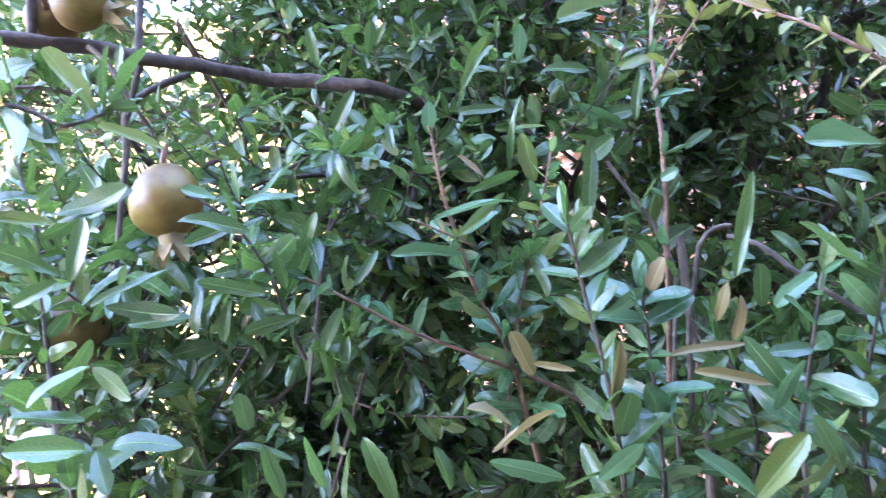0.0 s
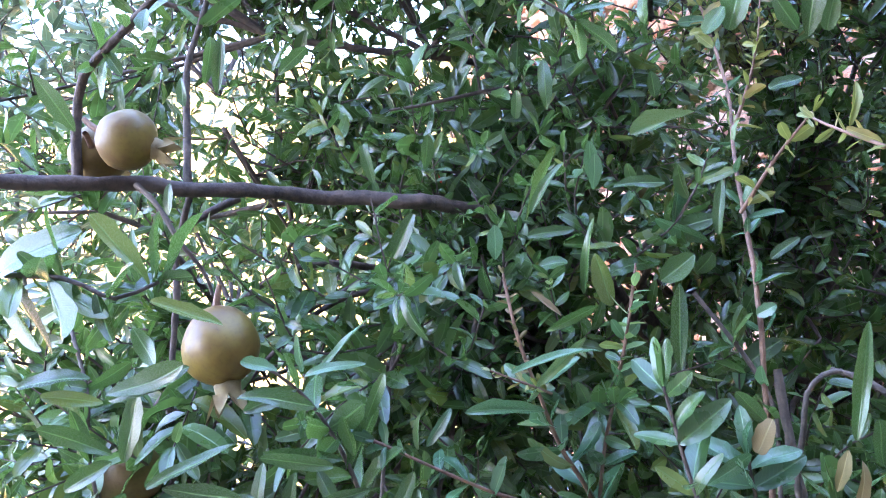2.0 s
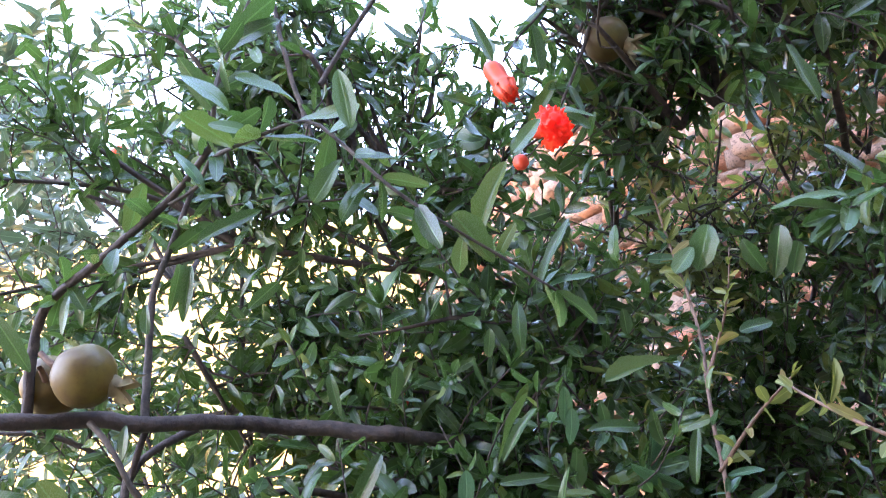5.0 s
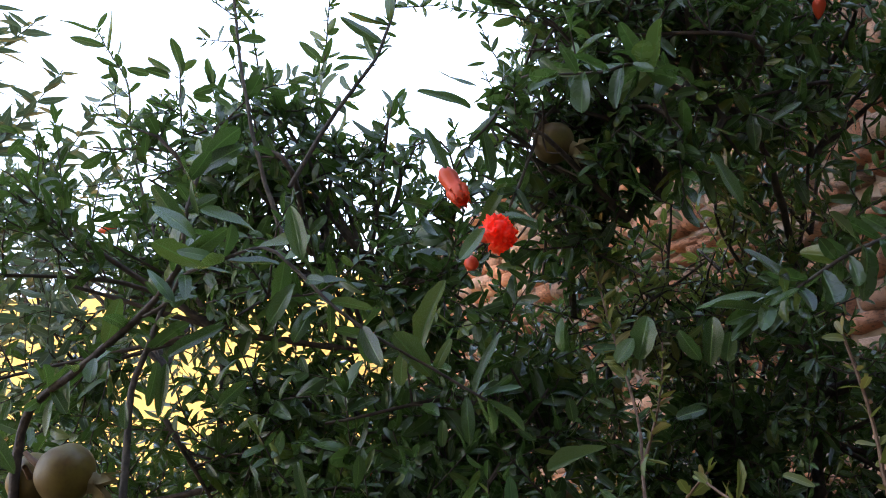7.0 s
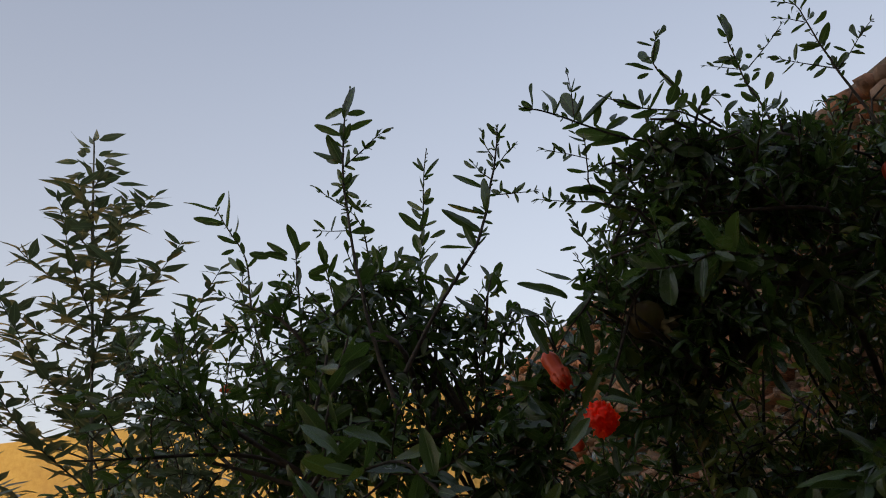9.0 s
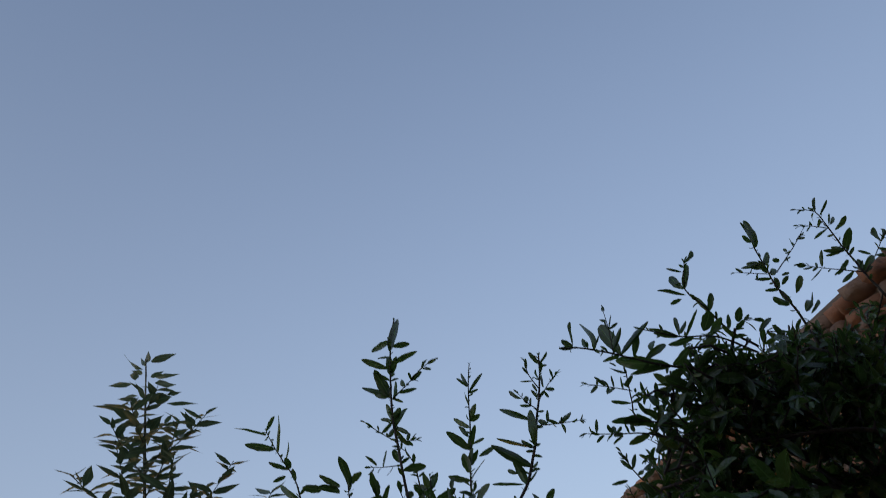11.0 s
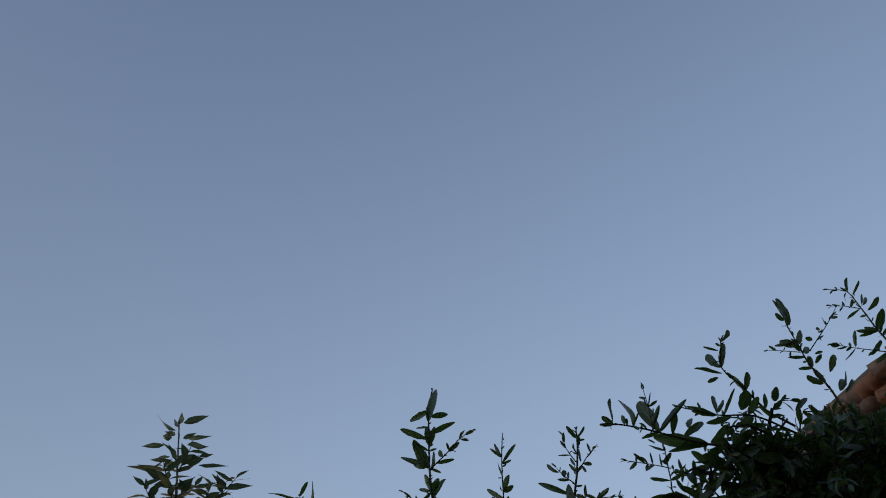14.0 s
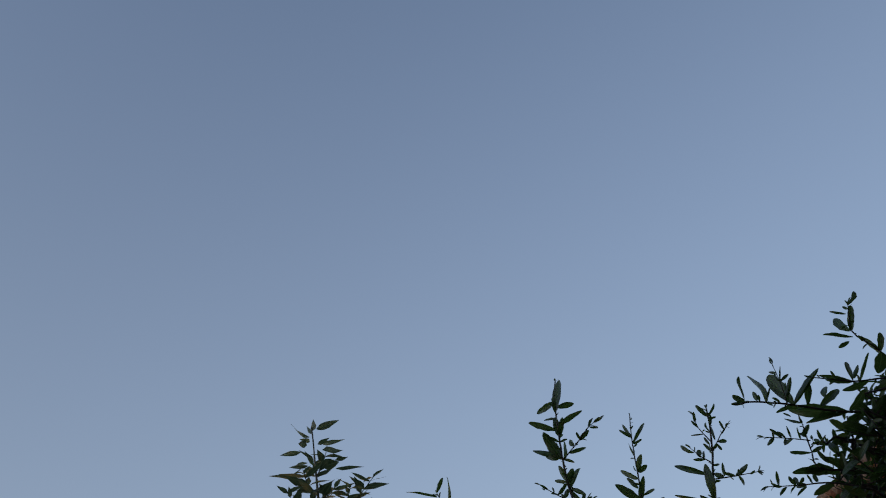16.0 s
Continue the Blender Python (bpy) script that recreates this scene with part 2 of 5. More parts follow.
def tube(line, r0, r1, sides=6, rng=None, rough=0.0):
    """The verts and faces of a tapered tube along a line, closed at its thin end."""
    n = len(line)
    tang = np.gradient(line, axis=0)
    tang /= np.linalg.norm(tang, axis=1)[:, None] + 1e-9
    ref = np.array([0.31, -0.52, 0.79]) if abs(tang[0] @ np.array([0.31, -0.52, 0.79])) < 0.9 else np.array([1.0, 0, 0])
    u = np.cross(tang, ref)
    u /= np.linalg.norm(u, axis=1)[:, None]
    v = np.cross(tang, u)
    r = np.linspace(r0, r1, n)
    if rough and rng is not None:
        r = r * (1 + rough * rng.normal(size=n))
    a = np.arange(sides) * 2 * np.pi / sides
    ring = u[:, None] * np.cos(a)[None, :, None] + v[:, None] * np.sin(a)[None, :, None]
    verts = (line[:, None] + ring * r[:, None, None]).reshape(-1, 3)
    i, j = np.meshgrid(np.arange(n - 1), np.arange(sides), indexing="ij")
    k = (j + 1) % sides
    faces = np.stack([i * sides + j, i * sides + k, (i + 1) * sides + k, (i + 1) * sides + j], -1).reshape(-1, 4)
    return verts, faces


def joined(pieces):
    """One verts and faces pair out of several."""
    verts, faces, at = [], [], 0
    for v, f in pieces:
        verts.append(v)
        faces.append(f + at)
        at += len(v)
    return np.vstack(verts), np.vstack(faces)


# ---- leaves ----
def leaf_shape(rows, cols, fold, droop, wave, bulge, pointed, phase=0.0, twist=0.0, sway=0.0, depth=0.6, blunt=0.7):
    """A leaf blade of length 1 and full width 1 along +y, facing +z, with wavy uneven margins: verts, faces, uvs."""
    v = 0.5 - 0.5 * np.cos(np.pi * np.linspace(0, 1, rows))
    half = np.sin(np.pi * v ** bulge) ** (blunt if not pointed else 1.1) * 0.5
    half[0], half[-1] = 0.05, 0.02
    u = np.linspace(-1, 1, cols)
    V, U = np.meshgrid(v, u, indexing="ij")
    uneven = 1 + wave * 1.6 * np.sin(V * 17 + phase * 3 + np.sign(U) * 1.7) + wave * np.sin(V * 31 + phase)
    H = half[:, None] * uneven
    x = U * H + sway * np.sin(V * 2.6) * 0.5
    z = fold * np.abs(U) * H * 0.33 + wave * np.sin(V * 11 + phase + U * 1.6) * np.abs(U) * 0.6 + twist * V * U * H
    z = z * depth - droop * V ** 2 + 0.03 * np.sin(V * 5 + phase)
    y = V - 0.06 * np.abs(U) * H
    verts = np.stack([x, y, z], -1).reshape(-1, 3)
    i, j = np.meshgrid(np.arange(rows - 1), np.arange(cols - 1), indexing="ij")
    faces = np.stack([i * cols + j, i * cols + j + 1, (i + 1) * cols + j + 1, (i + 1) * cols + j], -1).reshape(-1, 4)
    uvs = np.stack([U * 0.5 + 0.5, V], -1).reshape(-1, 2)
    return verts, faces, uvs


def shape_set(count, rows, cols, seed, wave, pointed=False, bulge=(0.95, 1.4), depth=0.6):
    g = np.random.default_rng(seed)
    return [leaf_shape(rows, cols, g.uniform(0.5, 1.5), g.uniform(-0.12, 0.38), g.uniform(0.6, 1.4) * wave, g.uniform(*bulge), pointed,
                       g.uniform(0, 6), g.normal() * 0.4, g.normal() * 0.10, depth, g.uniform(0.38, 0.54)) for k in range(count)]


FAR_SHAPES = shape_set(12, 8, 3, 1, 0.03, depth=0.45)
NEAR_SHAPES = shape_set(14, 12, 5, 2, 0.035, depth=0.42)
WEED_SHAPES = shape_set(4, 7, 3, 3, 0.06, True, (0.7, 0.85), 0.2)


def unit(v):
    return v / (np.linalg.norm(v, axis=-1, keepdims=True) + 1e-9)


def frames_of(way, facing):
    """Rotation matrices (n, 3, 3) whose columns are the side, the way and the facing."""
    way = unit(way)
    side = unit(np.cross(way, facing))
    up = np.cross(side, way)
    return np.stack([side, way, up], -1)


def leaf_mass(name, leaves, shapes, mat):
    """One mesh of many leaves; leaves: base (n, 3), way (n, 3), facing (n, 3), length (n), width (n)."""
    base, way, facing, length, width = leaves
    rot = frames_of(way, facing)
    pick = np.arange(len(base)) % len(shapes)
    V, Fc, U, at = [], [], [], 0
    for s, (v, f, uv) in enumerate(shapes):
        m = pick == s
        if not m.any():
            continue
        scale = np.stack([width[m], length[m], length[m]], -1)
        local = v[None] * scale[:, None, :]
        world_v = np.einsum("nij,nkj->nki", rot[m], local) + base[m][:, None]
        k = len(world_v)
        V.append(world_v.reshape(-1, 3))
        Fc.append((f[None] + (np.arange(k) * len(v))[:, None, None] + at).reshape(-1, 4))
        U.append(np.tile(uv, (k, 1)))
        at += k * len(v)
    return mesh_from(name, np.vstack(V), np.vstack(Fc), mat, np.vstack(U))


LEAF_MESHES = {}


def leaf_objects(parent, leaves, mat, rng, shapes=None):
    """Single leaves, each an object under its branch, that share a few meshes."""
    shapes = shapes or NEAR_SHAPES
    base, way, facing, length, width = leaves
    rot = frames_of(way, facing)
    for i in range(len(base)):
        k = int(rng.integers(len(shapes)))
        key = (mat.name, len(shapes), k)
        if key not in LEAF_MESHES:
            LEAF_MESHES[key] = mesh_from("leaf", shapes[k][0], shapes[k][1], mat, shapes[k][2])
        ob = part("leaf", LEAF_MESHES[key], parent)
        m = Matrix(rot[i].tolist()).to_4x4()
        ob.matrix_basis = Matrix.Translation(base[i].tolist()) @ m @ Matrix.Diagonal((width[i], length[i], length[i], 1))


UP_AND_VIEW_SIDE = np.array([0.0, -0.45, 0.68])


def leaves_along(line, rng, spacing, length, ratio=0.355, start=0.08, end=1.0, angle=(35, 75), tip=True, shrink=0.35, cluster=2, facing=0.9):
    """Leaves in crossed pairs along a stem, smaller towards its tip, turned up and towards the camera."""
    seg = np.linalg.norm(np.diff(line, axis=0), axis=1)
    s = np.concatenate([[0], np.cumsum(seg)])
    total = s[-1]
    at = np.arange(start * total, end * total, spacing)
    at = at + rng.uniform(-0.3, 0.3, len(at)) * spacing
    at = np.clip(at, 0, total)
    phi0 = rng.uniform(0, 2 * np.pi)
    out = [[], [], [], [], []]
    for i, q in enumerate(at):
        p = np.array([np.interp(q, s, line[:, c]) for c in range(3)])
        j = min(len(line) - 2, int(np.searchsorted(s, q)))
        t = unit(line[j + 1] - line[j])
        u = unit(np.cross(t, [0.2, 0.4, 0.88]))
        w = np.cross(t, u)
        n = cluster + (rng.random() < 0.3)
        for k in range(n):
            phi = phi0 + i * 1.57 + k * 2 * np.pi / n + rng.normal() * 0.35
            a = radians(rng.uniform(*angle))
            way = math.cos(a) * t + math.sin(a) * (math.cos(phi) * u + math.sin(phi) * w) + np.array([0, -0.08, rng.normal() * 0.2 - 0.06])
            out[0].append(p)
            out[1].append(way)
            out[2].append(UP_AND_VIEW_SIDE * facing + rng.normal(size=3) * 0.75)
            size = length * rng.uniform(0.5, 1.25) * (1 - shrink * q / total)
            out[3].append(size)
            out[4].append(size * ratio * rng.uniform(0.8, 1.2))
    if tip:
        for k in range(2):
            out[0].append(line[-1])
            out[1].append(unit(line[-1] - line[-2]) + rng.normal(size=3) * 0.25)
            out[2].append(UP_AND_VIEW_SIDE + rng.normal(size=3) * 0.4)
            out[3].append(length * rng.uniform(0.45, 0.75))
            out[4].append(length * 0.2)
    return [np.array(o) for o in out]


CLEAR_SPOTS, SIGHT_SPOTS = [], []
CAMERA_SPOT = np.array([0.02, 0.12, 1.58])


def open_towards_camera(p, r, steps=(0.05, 0.09, 0.13, 0.18, 0.24)):
    """Keeps leaves off the line from p to the camera, so p stays in view."""
    p = np.array(p)
    SIGHT_SPOTS.extend((p + unit(CAMERA_SPOT - p) * s, r) for s in steps)


def clear_of_spots(leaves):
    """Leaves without those that would cut through a fruit or block the camera's view of a cleared part."""
    # spots reach further along y, towards the camera
    squash = np.array([1, 0.55, 1], np.float32)
    spots = np.array([[*c, r] for c, r in CLEAR_SPOTS + SIGHT_SPOTS], np.float32)
    tips = leaves[0] + unit(leaves[1]) * leaves[3][:, None]
    lo, hi = np.minimum(leaves[0], tips).min(0) - 0.08, np.maximum(leaves[0], tips).max(0) + 0.08
    spots = spots[((spots[:, :3] > lo) & (spots[:, :3] < hi)).all(1)]
    keep = np.ones(len(leaves[0]), bool)
    if not len(spots):
        return leaves
    for f in (0.0, 0.35, 0.7, 1.0):
        p = ((leaves[0] * (1 - f) + tips * f) * squash).astype(np.float32)
        for c in range(0, len(p), 400):
            gap = np.linalg.norm(p[c:c + 400, None] - (spots[:, :3] * squash)[None], axis=2) - spots[:, 3]
            keep[c:c + 400] &= gap.min(1) > 0
    return [a[keep] for a in leaves]


def merged(sets):
    return [np.concatenate([s[i] for s in sets]) for i in range(5)]

# ---- ground and walls ----
def box(name, size, mat, parent=None, bevel=0.01):
    bm = bmesh.new()
    bmesh.ops.create_cube(bm, size=1)
    bmesh.ops.scale(bm, vec=size, verts=bm.verts)
    bmesh.ops.bevel(bm, geom=bm.edges[:], offset=bevel, segments=2, affect="EDGES")
    return bm_mesh(name, bm, mat, False)


def build_ground():
    n = 61
    a = np.linspace(-1, 1, n)
    xs = np.sign(a) * (np.abs(a) ** 3) * 900
    X, Y = np.meshgrid(xs, xs, indexing="ij")
    Z = np.array([[noise.noise((x * 0.9, y * 0.9, 0)) * 0.03 for y in xs] for x in xs])
    i, j = np.meshgrid(np.arange(n - 1), np.arange(n - 1), indexing="ij")
    faces = np.stack([i * n + j, (i + 1) * n + j, (i + 1) * n + j + 1, i * n + j + 1], -1).reshape(-1, 4)
    ob = new("ground", mesh_from("ground", np.stack([X, Y, Z], -1).reshape(-1, 3), faces, SOIL))
    tagged(ob, "bare dry earth under the tree", "ground", kind="structure")


build_ground()

WALL_TOP = 3.28
yellow = new("wall_north", box("wall_north", (9.4, 0.25, 3.5), PLASTER))
yellow.location = (-4.4, 5.64, 1.45)
tagged(yellow, "rough yellow painted plaster wall behind the tree", "wall", kind="structure")


# unseen wall, added to keep low sky and sun off the tree
shade_wall = new("shade_wall_south", box("shade_wall_south", (6.3, 0.25, 6.4), DULL))
shade_wall.location = (0.15, -1.55, 2.9)
tagged(shade_wall, "plain unseen wall added behind the viewer to shade the tree", "wall", kind="structure")


def build_stone_wall():
    """A rubble wall of mortar and single stones, from beside the camera to the yellow wall."""
    rng = np.random.default_rng(5)
    start, end = Vector((2.89, -1.42, 0)), Vector((-0.12, 5.48, 0))
    along = (end - start).normalized()
    length = (end - start).length
    turn = math.atan2(along.y, along.x)
    core = new("wall_east", box("wall_east", (length, 0.34, WALL_TOP + 0.08), MORTAR))
    # the core's face lies behind the stones' faces
    out = Vector((along.y, -along.x, 0))
    mid = (start + end) / 2 + out * 0.185
    core.matrix_world = Matrix.Translation((mid.x, mid.y, WALL_TOP / 2 - 0.1)) @ Matrix.Rotation(turn, 4, "Z")
    tagged(core, "rough rubble stone wall in brown and orange tones", "wall", kind="structure")
    meshes = []
    for k in range(8):
        bm = bmesh.new()
        bmesh.ops.create_cube(bm, size=1)
        bmesh.ops.bevel(bm, geom=bm.edges[:], offset=0.16, segments=1, affect="EDGES")
        for v in bm.verts:
            q = noise.noise_vector(v.co * 1.9 + Vector((k * 7.1, 0, 0)))
            v.co += q * 0.15
        meshes.append(bm_mesh("stone", bm, STONE, True))
    singles, rest = 0, []
    z = 0.0
    row = 0
    inverse = core.matrix_world.inverted()
    while z < WALL_TOP - 0.10:
        # the top courses are laid smaller and more evenly
        even = 0.45 if z > WALL_TOP - 0.42 else 1.0
        h = rng.uniform(0.032, 0.085 if even == 1.0 else 0.06)
        s = rng.uniform(-0.2, 0)
        while s < length:
            w = rng.uniform(0.04, 0.145 if even == 1.0 else 0.10)
            deep = rng.uniform(0.16, 0.24)
            lift = rng.normal() * 0.012 * even
            p = start + along * (s + w / 2) + out * (0.06 + rng.uniform(-0.02, 0.02) * even)
            m = (Matrix.Translation((p.x, p.y, z + h / 2 + lift)) @ Matrix.Rotation(turn + rng.normal() * 0.05, 4, "Z")
                 @ Matrix.Rotation(rng.normal() * 0.07 * even, 4, "Y") @ Matrix.Diagonal((w * 1.02, deep, h * 1.03, 1)))
            k = int(rng.integers(8))
            if singles < 300 and z > 2.0 and 3.2 < s < 6.6:
                ob = part("stone", meshes[k], core)
                ob.matrix_parent_inverse = inverse
                ob.matrix_basis = m
                singles += 1
            else:
                rest.append((k, m))
            s += w + rng.uniform(0.006, 0.02)
        z += h + 0.012
        row += 1
    verts, faces, at = [], [], 0
    for k, m in rest:
        me = meshes[k]
        verts.extend((inverse @ m @ v.co)[:] for v in me.vertices)
        faces.extend([i + at for i in f.vertices] for f in me.polygons)
        at += len(me.vertices)
    me = bpy.data.meshes.new("stonework")
    me.from_pydata(verts, [], faces)
    me.materials.append(STONE)
    me.polygons.foreach_set("use_smooth", [True] * len(me.polygons))
    part("stonework", me, core, kind="stuff")


# ---- the pomegranate tree ----
rng = np.random.default_rng(11)
tree = thing("pomegranate_tree", (0, 0, 0), "leafy green pomegranate tree with dark branches, fruit and red flowers", "tree")
SINGLE = [0]
LIMB = [(0.24, 1.42, 1.45), (0.10, 1.22, 1.61), (-0.01, 1.07, 1.634), (-0.07, 1.025, 1.643), (-0.12, 1.03, 1.654), (-0.189, 1.02, 1.662), (-0.278, 0.93, 1.665), (-0.371, 0.86, 1.667), (-0.46, 0.80, 1.671), (-0.62, 0.70, 1.68)]
CLEAR_SPOTS += [(p, 0.026) for p in smooth_line(LIMB[3:9], 0.025)]
for p in smooth_line(LIMB[4:9], 0.02):
    open_towards_camera(p, 0.017)
for p, r in (((0.205, 1.014, 2.057), 0.030), ((0.1165, 0.905, 1.912), 0.026), ((0.08, 0.962, 1.988), 0.024), ((0.089, 0.942, 1.893), 0.014), ((-0.308, 0.874, 1.702), 0.026)):
    open_towards_camera(p, r)
CLEAR_SPOTS += [(p, 0.014) for p in smooth_line([(-0.012, 1.28, 1.863), (-0.087, 1.26, 1.874), (-0.19, 1.25, 1.895)], 0.02)]
# round fruit and buds; four spots lie on the camera's sight line to them
CLEAR_SPOTS += [(np.array(c), r + 0.008) for c, r in (((-0.308, 0.874, 1.702), 0.0325), ((-0.239, 0.892, 1.510), 0.0350), ((-0.210, 0.80, 1.511), 0.034), ((-0.185, 0.725, 1.512), 0.030), ((0.205, 1.014, 2.057), 0.027), ((0.116, 0.92, 1.914), 0.032), ((0.079, 0.965, 1.988), 0.02), ((-0.598, 1.70, 2.241), 0.03), ((-0.54, 1.53, 2.18), 0.025), ((-0.49, 1.39, 2.13), 0.02))]


def seeded(point):
    """Random numbers of a plant part's own, from its place."""
    return np.random.default_rng([int(abs(q) * 1000) for q in point])


def wood(name, points, r0, r1, mat=None, parent=None, sides=8, rough=0.09, label=""):
    rng = seeded(points[-1])
    line = smooth_line(points)
    if len(line) > 6:
        kink = rng.normal(size=(len(line), 3)) * r0 * 0.14
        kink[1:-1] = (kink[:-2] + kink[1:-1] + kink[2:]) / 2
        kink[0] = kink[-1] = 0
        line = line + kink
    v, f = tube(line, r0, r1, sides, rng, rough)
    ob = part(name, mesh_from(name, v, f, mat or BARK), parent or tree, label)
    return ob, line


def shoot(points, r0, r1, spacing=0.022, length=0.05, mat=None, leaf=None, single=False, name="branch", label="", parent=None, ratio=0.355, **how):
    """A stem with its leaves: single leaves are objects of their own under the stem."""
    rng = seeded(points[-1])
    stem, line = wood(name, points, r0, r1, mat or GREY_BARK, parent, 6, 0.04, label)
    leaves = clear_of_spots(leaves_along(line, rng, spacing, length, ratio, **how))
    if single and SINGLE[0] < 150:
        leaf_objects(stem, leaves, leaf or LEAF, rng)
        SINGLE[0] += len(leaves[0])
    else:
        part("foliage", leaf_mass("foliage", leaves, NEAR_SHAPES, leaf or LEAF), stem, kind="stuff")
    return stem, line


def sprig(points, r0, r1, blades, mat=None, leaf=None, shapes=None, parent=None, full=1.02, tufts=0.014):
    """A stem with single leaves, each given by its share of the way up, its degrees from level, its reach, length and
    width in mm. Stem and leaves are placed and turned to fit the camera's view.
    """
    rng = seeded(points[-1])
    stem, line = wood("branch", points, r0, r1, mat or GREY_BARK, parent, 6, 0.04)
    out = [[], [], [], [], []]
    for share, degrees, reach, length, width in blades:
        a = radians(degrees)
        way = unit(np.array([math.cos(a), rng.normal() * 0.16, math.sin(a)]))
        turn = 1 if rng.random() < 0.5 else -1
        out[0].append(line[int(share * (len(line) - 1))] + way * (reach - length) * 0.001)
        out[1].append(way)
        out[2].append(turn * np.array([0, 0.82, 0.5]) + rng.normal(size=3) * 0.3)
        out[3].append(length * 0.00112)
        out[4].append(width * 0.001 * full)
    leaf_objects(stem, [np.array(o) for o in out], leaf or LEAF, rng, shapes)
    if tufts:
        small = leaves_along(line, rng, tufts, 0.018, 0.36, start=0.35, cluster=1, shrink=0.4, facing=0.4)
        part("foliage", leaf_mass("foliage", clear_of_spots(small), FAR_SHAPES, leaf or LEAF), stem, kind="stuff")


def clump(root, centre, radii, limbs, twigs, size=0.045, leaf=None, up=0.35, spacing=0.02, twig_length=(0.10, 0.2), mat=None, r0=0.006):
    """A bough from root into a cloud of twigs round centre: its wood is one part, its leaves another."""
    rng = seeded(centre)
    centre, radii, root = np.array(centre), np.array(radii), np.array(root)
    pieces, sets = [], []
    for i in range(limbs):
        d = rng.normal(size=3)
        d = d / np.linalg.norm(d) * rng.uniform(0.35, 1.0) ** 0.5
        goal = centre + d * radii
        bend = (root + goal) / 2 + rng.normal(size=3) * 0.05 + np.array([0, 0, 0.04])
        line = smooth_line([root, bend, goal], 0.03)
        pieces.append(tube(line, r0 * rng.uniform(0.6, 1.0), 0.0016, 5))
        for j in range(twigs):
            k = int(rng.uniform(0.42, 1.0) * (len(line) - 2))
            p = line[k] + 0
            way = unit(rng.normal(size=3) * 0.8 + 0.6 * d + unit(line[k + 1] - line[k]) * 0.4 + np.array([0, -0.1, up]))
            n = rng.uniform(*twig_length)
            sag = rng.normal(size=3) * 0.025
            twig = smooth_line([p, p + way * n * 0.5 + sag, p + way * n + sag * 0.3 + np.array([0, 0, 0.15 * up * n])], 0.02)
            if any(np.linalg.norm(twig - np.array(c), axis=1).min() < r + 0.006 for c, r in CLEAR_SPOTS):
                continue
            pieces.append(tube(twig, 0.0017, 0.0007, 4))
            small = rng.uniform(0.5, 1.3)
            sets.append(leaves_along(twig, rng, spacing * (0.5 + 0.5 * small), size * small, start=0.1, shrink=0.3, facing=0.7))
    bough = part("bough", mesh_from("bough", *joined(pieces), mat or BARK), tree)
    part("foliage", leaf_mass("foliage", clear_of_spots(merged(sets)), FAR_SHAPES, leaf or LEAF), bough, kind="stuff")


# trunks and main limb
wood("trunk", [(0.50, 1.42, 0.0), (0.47, 1.40, 0.7), (0.453, 1.38, 1.29), (0.455, 1.35, 1.45), (0.46, 1.34, 1.575), (0.467, 1.34, 1.676), (0.507, 1.36, 1.74)], 0.030, 0.013, sides=12, rough=0.06)
wood("trunk", [(0.60, 1.48, 0.0), (0.567, 1.42, 1.0), (0.567, 1.42, 1.326), (0.581, 1.40, 1.504), (0.598, 1.40, 1.625), (0.62, 1.45, 2.0)], 0.020, 0.007, sides=10, rough=0.06)
wood("limb", [(0.505, 1.36, 1.735), (0.55, 1.37, 1.84), (0.60, 1.34, 1.95), (0.63, 1.30, 2.08), (0.65, 1.27, 2.2)], 0.0045, 0.0025)
wood("limb", [(0.497, 1.34, 1.70), (0.538, 1.32, 1.737), (0.607, 1.30, 1.764), (0.72, 1.25, 1.80)], 0.014, 0.006, rough=0.06)
wood("trunk", [(0.34, 1.50, 0.0), (0.30, 1.46, 0.9), (0.24, 1.42, 1.45), (0.156, 1.35, 1.618), (0.05, 1.30, 1.80), (-0.05, 1.22, 2.0)], 0.024, 0.008, sides=12, rough=0.06)
wood("limb", LIMB, 0.0092, 0.0064, sides=14, rough=0.05)
wood("limb", [(0.10, 1.33, 1.72), (0.098, 1.35, 1.842), (-0.012, 1.28, 1.863), (-0.087, 1.26, 1.874), (-0.19, 1.25, 1.895), (-0.263, 1.24, 1.913), (-0.45, 1.2, 1.98)], 0.007, 0.003)
wood("limb", [(0.60, 1.32, 1.95), (0.493, 1.12, 2.095), (0.404, 1.08, 2.134), (0.335, 1.05, 2.170), (0.281, 1.02, 2.188), (0.209, 1.00, 2.215)], 0.006, 0.003)
wood("branch", [(-0.265, 1.33, 1.40), (-0.265, 1.33, 1.572), (-0.278, 1.35, 1.734), (-0.286, 1.36, 1.854), (-0.284, 1.40, 1.984), (-0.25, 1.42, 2.15)], 0.0045, 0.0025, GREY_BARK)
wood("branch", [(-0.246, 1.0, 1.66), (-0.284, 0.98, 1.639), (-0.30, 0.96, 1.614), (-0.30, 0.95, 1.56), (-0.31, 0.94, 1.45)], 0.0045, 0.003)
wood("branch", [(-0.278, 0.95, 1.664), (-0.287, 0.95, 1.639), (-0.296, 0.955, 1.61)], 0.0038, 0.003)
wood("branch", [(-0.308, 0.89, 1.663), (-0.28, 0.87, 1.637), (-0.262, 0.87, 1.603), (-0.250, 0.885, 1.58), (-0.244, 0.89, 1.558)], 0.0030, 0.0018, GREY_BARK)
wood("branch", [(0.261, 0.90, 1.20), (0.261, 0.90, 1.31), (0.251, 0.89, 1.361), (0.246, 0.89, 1.41), (0.244, 0.89, 1.453)], 0.0055, 0.004, GREY_BARK)
